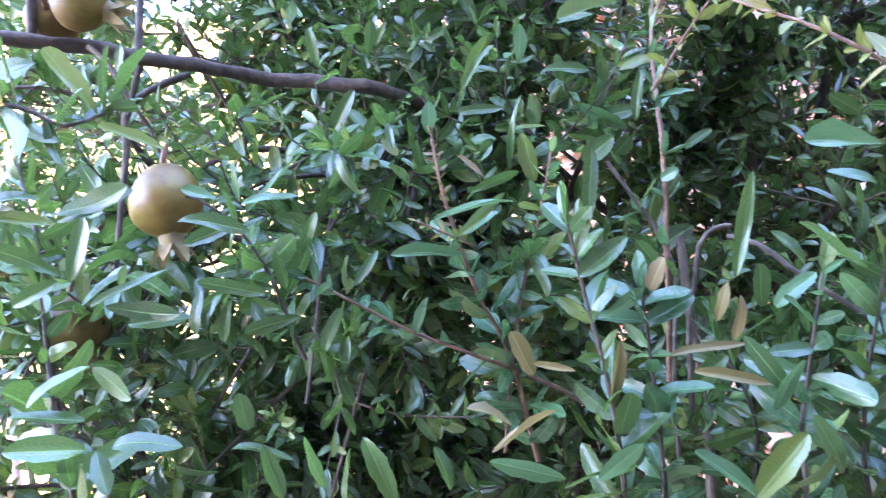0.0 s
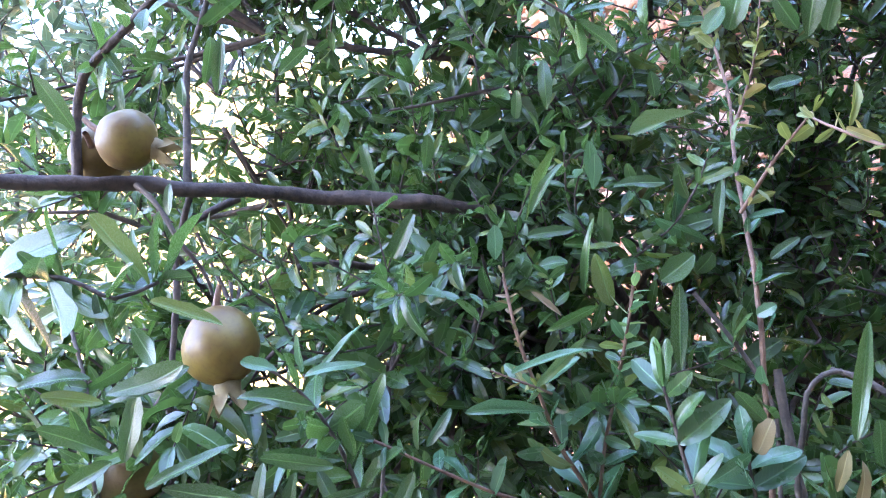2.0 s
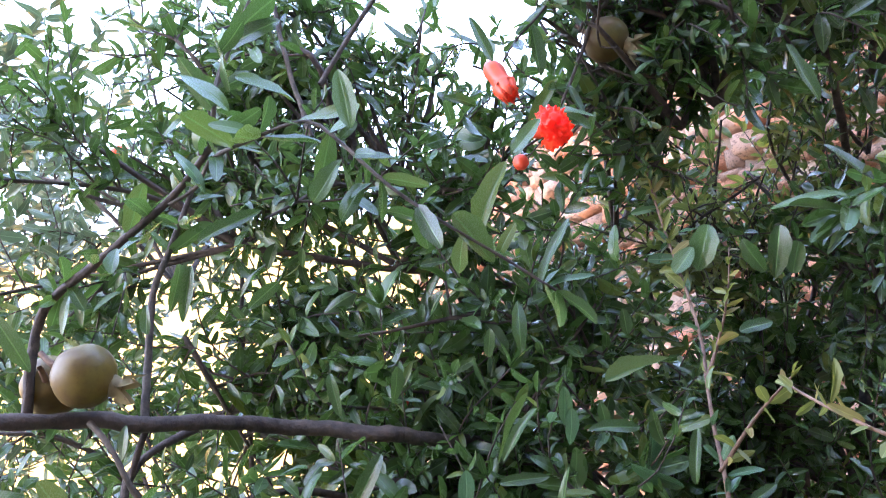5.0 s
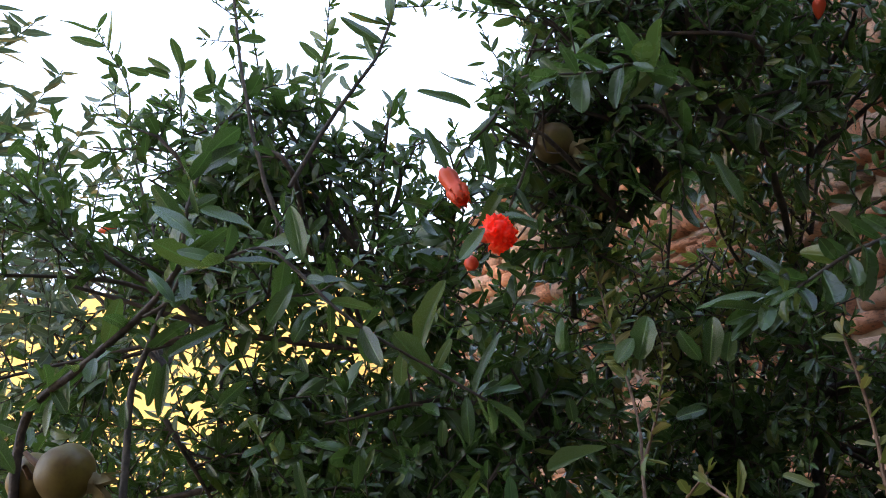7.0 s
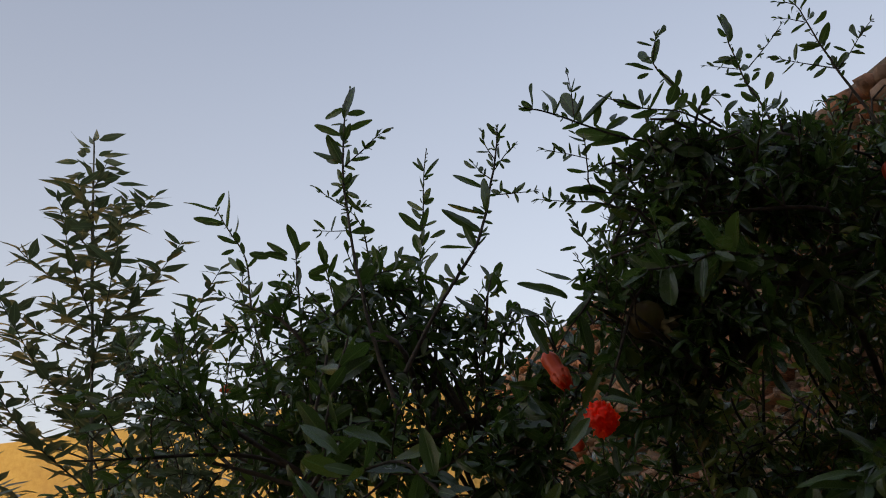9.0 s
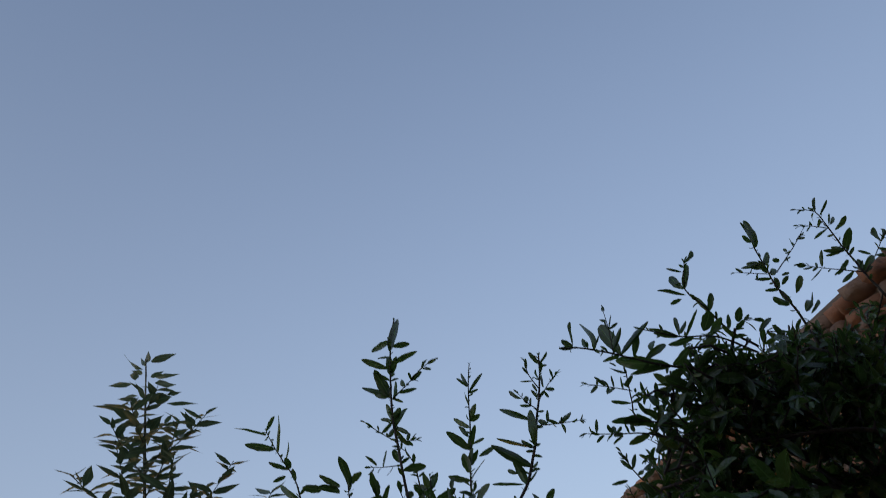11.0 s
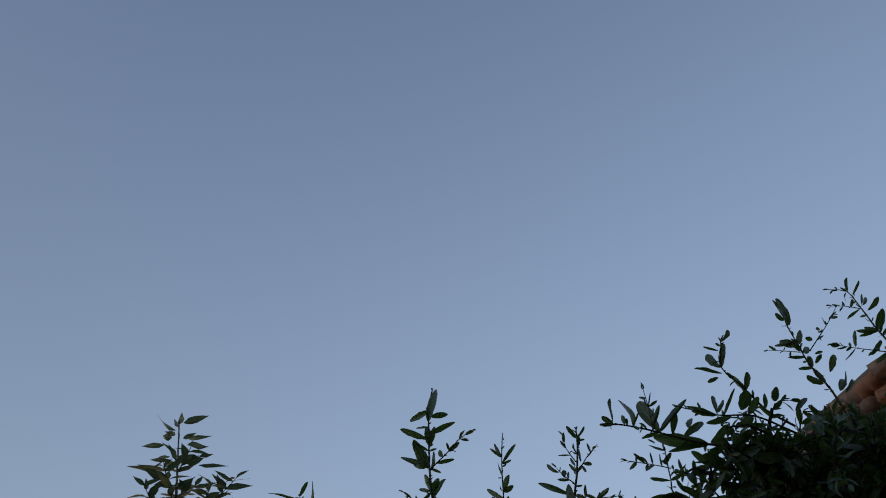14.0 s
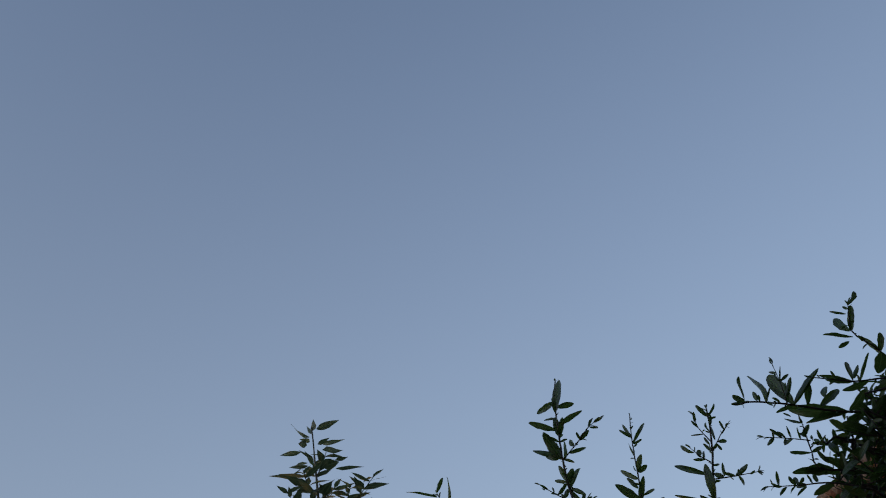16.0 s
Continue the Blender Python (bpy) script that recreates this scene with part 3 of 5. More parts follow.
wood("branch", [(0.23, 0.83, 1.30), (0.229, 0.82, 1.375), (0.234, 0.81, 1.411), (0.236, 0.80, 1.440), (0.250, 0.80, 1.454), (0.264, 0.80, 1.456)], 0.0027, 0.0022, GREY_BARK)
wood("branch", [(0.285, 0.88, 1.45), (0.305, 0.86, 1.441), (0.324, 0.85, 1.422), (0.353, 0.84, 1.398), (0.42, 0.84, 1.35)], 0.0024, 0.0029, GREY_BARK)

# single large leaves that stand out of the mass
def leaf_at(base, tip, width, mat):
    """One leaf from its base to its tip, placed and turned to fit the camera's view, as a part of the tree."""
    rng = seeded(tip)
    for share in (0.3, 0.7):
        open_towards_camera(np.array(base) * (1 - share) + np.array(tip) * share, width * 0.55 + 0.003)
    base, tip = np.array(base), np.array(tip)
    n = np.linalg.norm(tip - base)
    facing = np.array([rng.normal() * 0.35, -0.75 + rng.normal() * 0.25, 0.5 + rng.normal() * 0.3])
    leaf_objects(tree, [base[None], (tip - base)[None], facing[None], np.array([n * 1.06]), np.array([width * 0.86])], mat, rng)


leaf_at((-0.331, 0.824, 1.702), (-0.356, 0.814, 1.745), 0.0188, LEAF)
leaf_at((-0.240, 0.954, 1.813), (-0.246, 0.944, 1.763), 0.0153, LEAF)
leaf_at((-0.205, 1.004, 1.790), (-0.174, 0.994, 1.816), 0.0158, LEAF)
leaf_at((-0.314, 0.854, 1.770), (-0.319, 0.844, 1.741), 0.0117, LEAF)
leaf_at((-0.282, 0.954, 1.778), (-0.283, 0.944, 1.751), 0.0102, LEAF)
leaf_at((-0.267, 0.864, 1.657), (-0.268, 0.854, 1.634), 0.0112, LEAF)
leaf_at((-0.063, 0.954, 1.621), (-0.101, 0.944, 1.564), 0.0195, LEAF)
leaf_at((-0.114, 1.004, 1.704), (-0.109, 0.994, 1.667), 0.0141, LEAF)
leaf_at((-0.052, 1.004, 1.672), (-0.048, 0.994, 1.705), 0.0159, LEAF)
leaf_at((-0.229, 0.724, 1.555), (-0.186, 0.714, 1.602), 0.0130, LEAF)
leaf_at((-0.231, 0.724, 1.557), (-0.215, 0.714, 1.607), 0.0120, LEAF)
leaf_at((-0.235, 0.724, 1.559), (-0.261, 0.714, 1.614), 0.0109, LEAF)
leaf_at((-0.242, 0.734, 1.558), (-0.250, 0.724, 1.598), 0.0089, LEAF)
leaf_at((-0.244, 0.734, 1.557), (-0.280, 0.724, 1.571), 0.0104, LEAF)
leaf_at((-0.296, 0.724, 1.571), (-0.300, 0.714, 1.620), 0.0114, LEAF)
leaf_at((-0.301, 0.724, 1.569), (-0.322, 0.714, 1.590), 0.0129, LEAF)
leaf_at((-0.225, 0.704, 1.547), (-0.178, 0.694, 1.535), 0.0133, LEAF)
leaf_at((-0.269, 0.724, 1.482), (-0.208, 0.714, 1.500), 0.0130, LEAF)
leaf_at((-0.273, 0.784, 1.532), (-0.254, 0.774, 1.503), 0.0169, LEAF)
leaf_at((-0.317, 0.724, 1.488), (-0.277, 0.714, 1.483), 0.0134, LEAF)
leaf_at((-0.251, 0.744, 1.415), (-0.193, 0.734, 1.445), 0.0167, LEAF)
leaf_at((-0.240, 0.744, 1.414), (-0.182, 0.734, 1.405), 0.0151, LEAF)
leaf_at((-0.276, 0.744, 1.442), (-0.324, 0.734, 1.462), 0.0146, LEAF)
leaf_at((-0.268, 0.744, 1.436), (-0.253, 0.734, 1.480), 0.0176, LEAF)
leaf_at((-0.277, 0.744, 1.436), (-0.310, 0.734, 1.424), 0.0154, LEAF)
leaf_at((-0.149, 0.734, 1.492), (-0.168, 0.724, 1.504), 0.0106, PALE)
leaf_at((-0.131, 0.734, 1.490), (-0.129, 0.724, 1.517), 0.0112, PALE)
leaf_at((-0.129, 0.734, 1.487), (-0.094, 0.724, 1.500), 0.0098, PALE)
leaf_at((-0.128, 0.744, 1.484), (-0.082, 0.734, 1.523), 0.0099, PALE)
leaf_at((-0.176, 0.724, 1.475), (-0.128, 0.714, 1.481), 0.0119, LEAF)
leaf_at((-0.095, 0.784, 1.450), (-0.079, 0.774, 1.481), 0.0112, LEAF)
leaf_at((-0.061, 0.804, 1.420), (-0.059, 0.794, 1.445), 0.0084, PALE)
leaf_at((-0.054, 0.804, 1.422), (-0.033, 0.794, 1.445), 0.0092, PALE)
leaf_at((-0.177, 0.784, 1.429), (-0.116, 0.774, 1.422), 0.0146, LEAF)
leaf_at((-0.108, 0.784, 1.422), (-0.110, 0.774, 1.453), 0.0165, LEAF)
leaf_at((-0.176, 0.764, 1.389), (-0.177, 0.754, 1.419), 0.0151, LEAF)
leaf_at((-0.158, 0.774, 1.381), (-0.151, 0.764, 1.412), 0.0145, LEAF)
leaf_at((-0.122, 0.784, 1.381), (-0.132, 0.774, 1.409), 0.0137, LEAF)
leaf_at((-0.080, 0.804, 1.369), (-0.070, 0.794, 1.401), 0.0156, LEAF)
leaf_at((0.070, 0.904, 1.700), (0.069, 0.894, 1.742), 0.0155, LEAF)
leaf_at((0.043, 0.954, 1.705), (0.046, 0.944, 1.729), 0.0118, LEAF)
leaf_at((0.099, 0.854, 1.617), (0.100, 0.844, 1.645), 0.0131, PALE)
leaf_at((0.047, 0.924, 1.609), (0.075, 0.914, 1.651), 0.0143, LEAF)
leaf_at((0.189, 0.979, 1.589), (0.191, 0.969, 1.636), 0.0203, PALE)
leaf_at((0.218, 0.979, 1.573), (0.171, 0.969, 1.599), 0.0194, PALE)
leaf_at((0.224, 0.954, 1.577), (0.224, 0.944, 1.624), 0.0132, LEAF)
leaf_at((0.205, 0.924, 1.691), (0.147, 0.914, 1.668), 0.0102, PALE)
leaf_at((0.012, 0.934, 1.570), (0.012, 0.924, 1.597), 0.0171, PALE)
leaf_at((0.044, 0.934, 1.589), (0.082, 0.924, 1.594), 0.0126, LEAF)
leaf_at((0.090, 0.934, 1.531), (0.107, 0.924, 1.596), 0.0153, LEAF)
leaf_at((0.298, 0.734, 1.612), (0.286, 0.724, 1.631), 0.0093, PALE)
leaf_at((0.265, 0.744, 1.630), (0.284, 0.734, 1.619), 0.0082, TIP)
leaf_at((0.268, 0.744, 1.631), (0.274, 0.734, 1.658), 0.0067, TIP)
leaf_at((0.303, 0.734, 1.646), (0.321, 0.724, 1.641), 0.0098, TIP)
leaf_at((0.285, 1.004, 1.551), (0.306, 0.994, 1.571), 0.0142, LEAF)
leaf_at((0.150, 0.824, 1.464), (0.150, 0.814, 1.525), 0.0149, LEAF)
leaf_at((0.136, 0.844, 1.446), (0.144, 0.834, 1.485), 0.0101, LEAF)
leaf_at((0.248, 0.744, 1.414), (0.259, 0.734, 1.489), 0.0132, LEAF)
leaf_at((0.184, 0.759, 1.407), (0.194, 0.749, 1.430), 0.0183, DRY)
leaf_at((0.149, 0.764, 1.386), (0.178, 0.754, 1.406), 0.0110, PALE)
leaf_at((0.205, 0.804, 1.422), (0.184, 0.794, 1.446), 0.0137, LEAF)
leaf_at((0.164, 0.764, 1.381), (0.178, 0.754, 1.363), 0.0111, PALE)
leaf_at((0.040, 0.804, 1.443), (-0.016, 0.794, 1.451), 0.0113, PALE)
leaf_at((0.036, 0.824, 1.460), (0.074, 0.814, 1.493), 0.0101, PALE)
leaf_at((0.049, 0.864, 1.501), (0.088, 0.854, 1.519), 0.0102, LEAF)
leaf_at((0.040, 0.864, 1.535), (0.062, 0.854, 1.518), 0.0074, DRY)
leaf_at((0.231, 0.744, 1.380), (0.237, 0.734, 1.409), 0.0103, DRY)
leaf_at((0.249, 0.744, 1.400), (0.250, 0.734, 1.370), 0.0096, DRY)
leaf_at((0.299, 0.804, 1.450), (0.322, 0.794, 1.425), 0.0178, LEAF)
leaf_at((0.089, 0.744, 1.346), (0.073, 0.734, 1.379), 0.0165, DRY)
leaf_at((0.089, 0.744, 1.354), (0.117, 0.734, 1.351), 0.0075, DRY)
leaf_at((0.069, 0.734, 1.311), (0.041, 0.724, 1.330), 0.0156, DRY)
leaf_at((0.053, 0.724, 1.293), (0.101, 0.714, 1.318), 0.0125, DRY)
leaf_at((0.146, 0.734, 1.320), (0.149, 0.724, 1.369), 0.0127, DRY)
leaf_at((0.195, 0.744, 1.355), (0.246, 0.734, 1.371), 0.0092, DRY)
leaf_at((0.209, 0.734, 1.343), (0.261, 0.724, 1.338), 0.0107, DRY)
leaf_at((0.104, 0.704, 1.275), (0.052, 0.694, 1.292), 0.0166, PALE)
leaf_at((0.128, 0.704, 1.273), (0.158, 0.694, 1.298), 0.0159, PALE)
leaf_at((0.198, 0.704, 1.290), (0.246, 0.694, 1.261), 0.0206, PALE)
leaf_at((0.260, 0.714, 1.316), (0.278, 0.704, 1.351), 0.0182, PALE)
leaf_at((0.269, 0.714, 1.330), (0.247, 0.704, 1.364), 0.0167, LEAF)
leaf_at((0.284, 0.704, 1.312), (0.301, 0.694, 1.275), 0.0175, LEAF)
leaf_at((0.317, 0.644, 1.498), (0.263, 0.634, 1.496), 0.0163, PALE)
leaf_at((0.302, 0.644, 1.417), (0.255, 0.634, 1.441), 0.0160, LEAF)
leaf_at((0.316, 0.654, 1.472), (0.290, 0.644, 1.483), 0.0122, PALE)
leaf_at((0.315, 0.654, 1.573), (0.335, 0.644, 1.550), 0.0183, TIP)
leaf_at((-0.073, 0.724, 1.272), (-0.086, 0.714, 1.310), 0.0165, LEAF)
leaf_at((-0.056, 0.724, 1.260), (-0.057, 0.714, 1.298), 0.0157, LEAF)
leaf_at((-0.021, 0.724, 1.259), (-0.038, 0.714, 1.305), 0.0179, LEAF)
leaf_at((0.010, 0.744, 1.295), (0.022, 0.734, 1.267), 0.0144, LEAF)
leaf_at((-0.107, 0.734, 1.264), (-0.116, 0.724, 1.301), 0.0154, LEAF)
leaf_at((0.057, 0.744, 1.825), (0.029, 0.734, 1.774), 0.0174, LEAF)
leaf_at((0.071, 0.954, 2.010), (0.053, 0.944, 2.057), 0.0153, LEAF)
leaf_at((0.105, 0.929, 1.932), (0.082, 0.919, 1.894), 0.0192, LEAF)
leaf_at((0.124, 0.974, 1.967), (0.167, 0.964, 1.942), 0.0184, LEAF)
leaf_at((0.139, 0.974, 1.995), (0.104, 0.964, 1.951), 0.0156, LEAF)
leaf_at((0.122, 0.984, 2.004), (0.124, 0.974, 2.062), 0.0200, LEAF)
leaf_at((0.372, 0.874, 1.815), (0.313, 0.864, 1.827), 0.0133, LEAF)
leaf_at((0.370, 0.874, 1.804), (0.312, 0.864, 1.805), 0.0132, LEAF)
leaf_at((0.396, 0.874, 1.831), (0.362, 0.864, 1.865), 0.0202, LEAF)
leaf_at((0.373, 0.874, 1.807), (0.397, 0.864, 1.822), 0.0142, LEAF)
leaf_at((0.370, 0.874, 1.801), (0.335, 0.864, 1.783), 0.0132, LEAF)
leaf_at((0.353, 0.904, 1.982), (0.378, 0.894, 1.928), 0.0180, LEAF)
leaf_at((-0.145, 0.724, 1.870), (-0.175, 0.714, 1.904), 0.0192, LEAF)
leaf_at((-0.129, 0.724, 1.851), (-0.154, 0.714, 1.863), 0.0124, PALE)
leaf_at((-0.095, 0.714, 1.868), (-0.128, 0.704, 1.894), 0.0158, LEAF)
leaf_at((-0.052, 0.684, 1.834), (-0.058, 0.674, 1.873), 0.0180, LEAF)
leaf_at((-0.180, 0.784, 1.829), (-0.197, 0.774, 1.865), 0.0143, PALE)
leaf_at((-0.169, 0.784, 1.947), (-0.146, 0.774, 1.970), 0.0143, LEAF)
leaf_at((-0.160, 0.784, 1.914), (-0.160, 0.774, 1.944), 0.0123, LEAF)
leaf_at((-0.178, 0.764, 1.782), (-0.138, 0.754, 1.806), 0.0144, LEAF)
leaf_at((-0.261, 0.814, 1.797), (-0.259, 0.804, 1.773), 0.0126, LEAF)
leaf_at((-0.062, 0.714, 1.822), (-0.083, 0.704, 1.796), 0.0153, LEAF)
leaf_at((-0.048, 0.704, 1.801), (-0.061, 0.694, 1.773), 0.0135, LEAF)
leaf_at((-0.040, 0.704, 1.800), (-0.054, 0.694, 1.792), 0.0088, LEAF)
leaf_at((-0.173, 0.904, 1.756), (-0.150, 0.894, 1.777), 0.0143, LEAF)
leaf_at((-0.251, 0.954, 1.815), (-0.252, 0.944, 1.775), 0.0147, LEAF)
leaf_at((0.043, 0.954, 1.607), (0.079, 0.944, 1.663), 0.0173, LEAF)
leaf_at((0.105, 0.924, 1.636), (0.105, 0.914, 1.668), 0.0151, PALE)
leaf_at((0.129, 0.954, 1.629), (0.170, 0.944, 1.641), 0.0129, LEAF)
leaf_at((0.005, 0.724, 1.774), (-0.030, 0.714, 1.782), 0.0082, LEAF)
leaf_at((0.044, 0.724, 1.746), (0.055, 0.714, 1.766), 0.0102, LEAF)
leaf_at((0.075, 0.734, 1.728), (0.086, 0.724, 1.773), 0.0117, LEAF)
leaf_at((0.079, 0.724, 1.722), (0.104, 0.714, 1.732), 0.0088, PALE)
leaf_at((0.110, 0.904, 2.083), (0.071, 0.894, 2.097), 0.0164, LEAF)
leaf_at((0.103, 0.934, 2.071), (0.053, 0.924, 2.103), 0.0166, LEAF)

leaf_at((0.167, 0.960, 1.538), (0.195, 0.950, 1.559), 0.0270, LEAF)
leaf_at((0.201, 0.960, 1.543), (0.215, 0.950, 1.557), 0.0193, LEAF)
leaf_at((0.101, 0.960, 1.574), (0.128, 0.950, 1.578), 0.0156, LEAF)
leaf_at((0.118, 0.970, 1.547), (0.160, 0.960, 1.566), 0.0235, LEAF)
leaf_at((0.117, 0.950, 1.519), (0.103, 0.940, 1.563), 0.0228, LEAF)
leaf_at((0.004, 0.950, 1.534), (0.001, 0.940, 1.564), 0.0179, LEAF)
leaf_at((0.052, 0.950, 1.561), (0.075, 0.940, 1.565), 0.0179, LEAF)
leaf_at((0.148, 0.950, 1.678), (0.179, 0.940, 1.688), 0.0131, LEAF)
leaf_at((0.222, 0.860, 1.526), (0.250, 0.850, 1.530), 0.0101, LEAF)
leaf_at((0.231, 0.880, 1.584), (0.256, 0.870, 1.589), 0.0093, PALE)
leaf_at((0.217, 0.840, 1.502), (0.229, 0.830, 1.508), 0.0130, PALE)
leaf_at((0.041, 0.715, 1.741), (0.014, 0.705, 1.772), 0.0191, LEAF)
leaf_at((0.076, 0.872, 1.878), (0.097, 0.862, 1.907), 0.0179, LEAF)
leaf_at((0.123, 0.930, 1.943), (0.160, 0.920, 1.926), 0.0154, LEAF)
leaf_at((0.185, 1.000, 1.800), (0.177, 0.990, 1.831), 0.0170, LEAF)
leaf_at((0.243, 1.000, 1.783), (0.257, 0.990, 1.807), 0.0269, LEAF)
leaf_at((0.266, 1.000, 1.785), (0.280, 0.990, 1.828), 0.0325, LEAF)
leaf_at((0.344, 1.000, 1.771), (0.351, 0.990, 1.821), 0.0239, LEAF)
leaf_at((0.362, 1.000, 1.775), (0.369, 0.990, 1.804), 0.0211, LEAF)
leaf_at((0.334, 1.000, 1.779), (0.313, 0.990, 1.808), 0.0211, LEAF)
leaf_at((0.293, 0.980, 1.716), (0.319, 0.970, 1.726), 0.0177, LEAF)
leaf_at((0.167, 1.000, 1.731), (0.162, 0.990, 1.754), 0.0168, LEAF)
leaf_at((0.186, 1.000, 1.724), (0.184, 0.990, 1.746), 0.0154, LEAF)
leaf_at((0.149, 0.720, 1.302), (0.156, 0.710, 1.332), 0.0240, LEAF)
leaf_at((0.279, 0.780, 1.388), (0.275, 0.770, 1.421), 0.0183, LEAF)
leaf_at((0.290, 0.780, 1.387), (0.314, 0.770, 1.415), 0.0182, PALE)
leaf_at((0.278, 0.700, 1.300), (0.238, 0.690, 1.264), 0.0240, LEAF)
leaf_at((0.297, 0.700, 1.286), (0.271, 0.690, 1.266), 0.0191, PALE)
leaf_at((0.309, 0.710, 1.279), (0.282, 0.700, 1.299), 0.0173, LEAF)
leaf_at((-0.119, 0.760, 1.419), (-0.167, 0.750, 1.430), 0.0123, LEAF)
leaf_at((-0.095, 0.770, 1.399), (-0.135, 0.760, 1.390), 0.0136, LEAF)
leaf_at((-0.147, 0.800, 1.306), (-0.151, 0.790, 1.336), 0.0189, LEAF)
leaf_at((-0.162, 0.800, 1.290), (-0.117, 0.790, 1.297), 0.0142, LEAF)
leaf_at((-0.235, 0.700, 1.372), (-0.280, 0.690, 1.359), 0.0154, LEAF)
leaf_at((-0.241, 0.700, 1.333), (-0.288, 0.690, 1.345), 0.0174, LEAF)
leaf_at((-0.233, 0.680, 1.315), (-0.285, 0.670, 1.322), 0.0227, LEAF)
leaf_at((-0.217, 0.690, 1.315), (-0.176, 0.680, 1.325), 0.0201, LEAF)
leaf_at((-0.229, 0.690, 1.313), (-0.218, 0.680, 1.285), 0.0171, LEAF)
leaf_at((-0.233, 0.700, 1.371), (-0.203, 0.690, 1.349), 0.0174, LEAF)
leaf_at((-0.221, 0.740, 1.400), (-0.177, 0.730, 1.405), 0.0153, LEAF)
leaf_at((0.017, 0.800, 1.473), (0.075, 0.790, 1.496), 0.0143, PALE)
leaf_at((-0.331, 0.720, 1.496), (-0.285, 0.710, 1.506), 0.0197, LEAF)
leaf_at((-0.266, 0.720, 1.485), (-0.208, 0.710, 1.500), 0.0166, LEAF)

# stems that rise from the limb, and the arching twig
shoot([(-0.362, 0.885, 1.665), (-0.355, 0.88, 1.743), (-0.324, 0.86, 1.775), (-0.265, 0.82, 1.799), (-0.216, 0.81, 1.835), (-0.18, 0.80, 1.873)], 0.0050, 0.0028, 0.034, 0.048, BARK, single=True, start=0.35)
shoot([(-0.216, 0.81, 1.83), (-0.19, 0.80, 1.841), (-0.177, 0.79, 1.858), (-0.131, 0.745, 1.857), (-0.088, 0.72, 1.857), (-0.059, 0.71, 1.831), (-0.028, 0.70, 1.796), (0.005, 0.70, 1.769), (0.043, 0.71, 1.745), (0.082, 0.72, 1.719)], 0.0019, 0.0010, 0.032, 0.050, GREY_BARK, single=True, shrink=0.5)
shoot([(-0.281, 0.95, 1.668), (-0.283, 0.96, 1.734), (-0.282, 0.97, 1.792), (-0.271, 0.97, 1.823), (-0.244, 0.97, 1.901), (-0.223, 0.96, 1.982), (-0.21, 0.97, 2.05)], 0.0044, 0.0018, 0.026, 0.05, GREY_BARK, start=0.42)
shoot([(-0.18, 0.80, 1.87), (-0.172, 0.79, 1.92), (-0.16, 0.80, 1.97), (-0.15, 0.82, 2.02)], 0.0025, 0.0012, 0.02, 0.05, GREY_BARK, single=True)
# low left sprays in front
shoot([(-0.36, 0.74, 1.58), (-0.294, 0.72, 1.570), (-0.258, 0.72, 1.553), (-0.225, 0.72, 1.562)], 0.0024, 0.0014, 0.016, 0.062, GREY_BARK, single=True)
shoot([(-0.27, 0.75, 1.20), (-0.272, 0.74, 1.295), (-0.287, 0.75, 1.328), (-0.297, 0.76, 1.394), (-0.301, 0.76, 1.435)], 0.003, 0.0015, 0.020, 0.058, GREY_BARK, single=True)
shoot([(-0.36, 0.92, 1.30), (-0.369, 0.90, 1.434), (-0.370, 0.90, 1.485), (-0.41, 0.95, 1.561), (-0.44, 1.0, 1.612)], 0.003, 0.0015, 0.022, 0.055, GREY_BARK, single=True)
shoot([(-0.10, 0.82, 1.36), (-0.13, 0.79, 1.45), (-0.16, 0.77, 1.49), (-0.18, 0.76, 1.50)], 0.0022, 0.001, 0.02, 0.05, GREY_BARK, single=True)
# pale shoots of the lower front
shoot([(0.16, 0.92, 1.29), (0.121, 0.90, 1.317), (0.053, 0.86, 1.351), (-0.01, 0.83, 1.38), (-0.051, 0.81, 1.405), (-0.094, 0.80, 1.43)], 0.0022, 0.0012, 0.026, 0.040, RED_STEM, PALE, single=True)
shoot([(0.07, 0.89, 1.26), (0.085, 0.88, 1.375), (0.099, 0.87, 1.432), (0.114, 0.86, 1.489), (0.127, 0.85, 1.549)], 0.0024, 0.001, 0.018, 0.048, RED_STEM, PALE, single=True, shrink=0.55)
shoot([(0.10, 0.89, 1.25), (0.078, 0.88, 1.351), (0.051, 0.86, 1.409), (0.034, 0.84, 1.465), (0.023, 0.83, 1.506), (0.017, 0.83, 1.548)], 0.0026, 0.0012, 0.024, 0.055, RED_STEM, PALE, single=True, end=0.75)
shoot([(0.219, 0.84, 1.25), (0.219, 0.84, 1.336), (0.226, 0.85, 1.388), (0.228, 0.86, 1.428), (0.211, 0.87, 1.471), (0.176, 0.87, 1.524)], 0.0024, 0.0018, 0.07, 0.045, GREY_BARK, single=True)
for k in range(7):
    x, y = 0.13 + 0.055 * k + rng.normal() * 0.012, 0.74 + 0.03 * (k % 3)
    z = 1.42 + rng.normal() * 0.03
    shoot([(x + 0.02, y + 0.05, 1.15), (x + rng.normal() * 0.02, y + 0.02, 1.28), (x + rng.normal() * 0.02, y, z)], 0.0028, 0.0012, 0.019, 0.058, GREY_BARK, PALE if k % 2 else LEAF, single=k < 5)

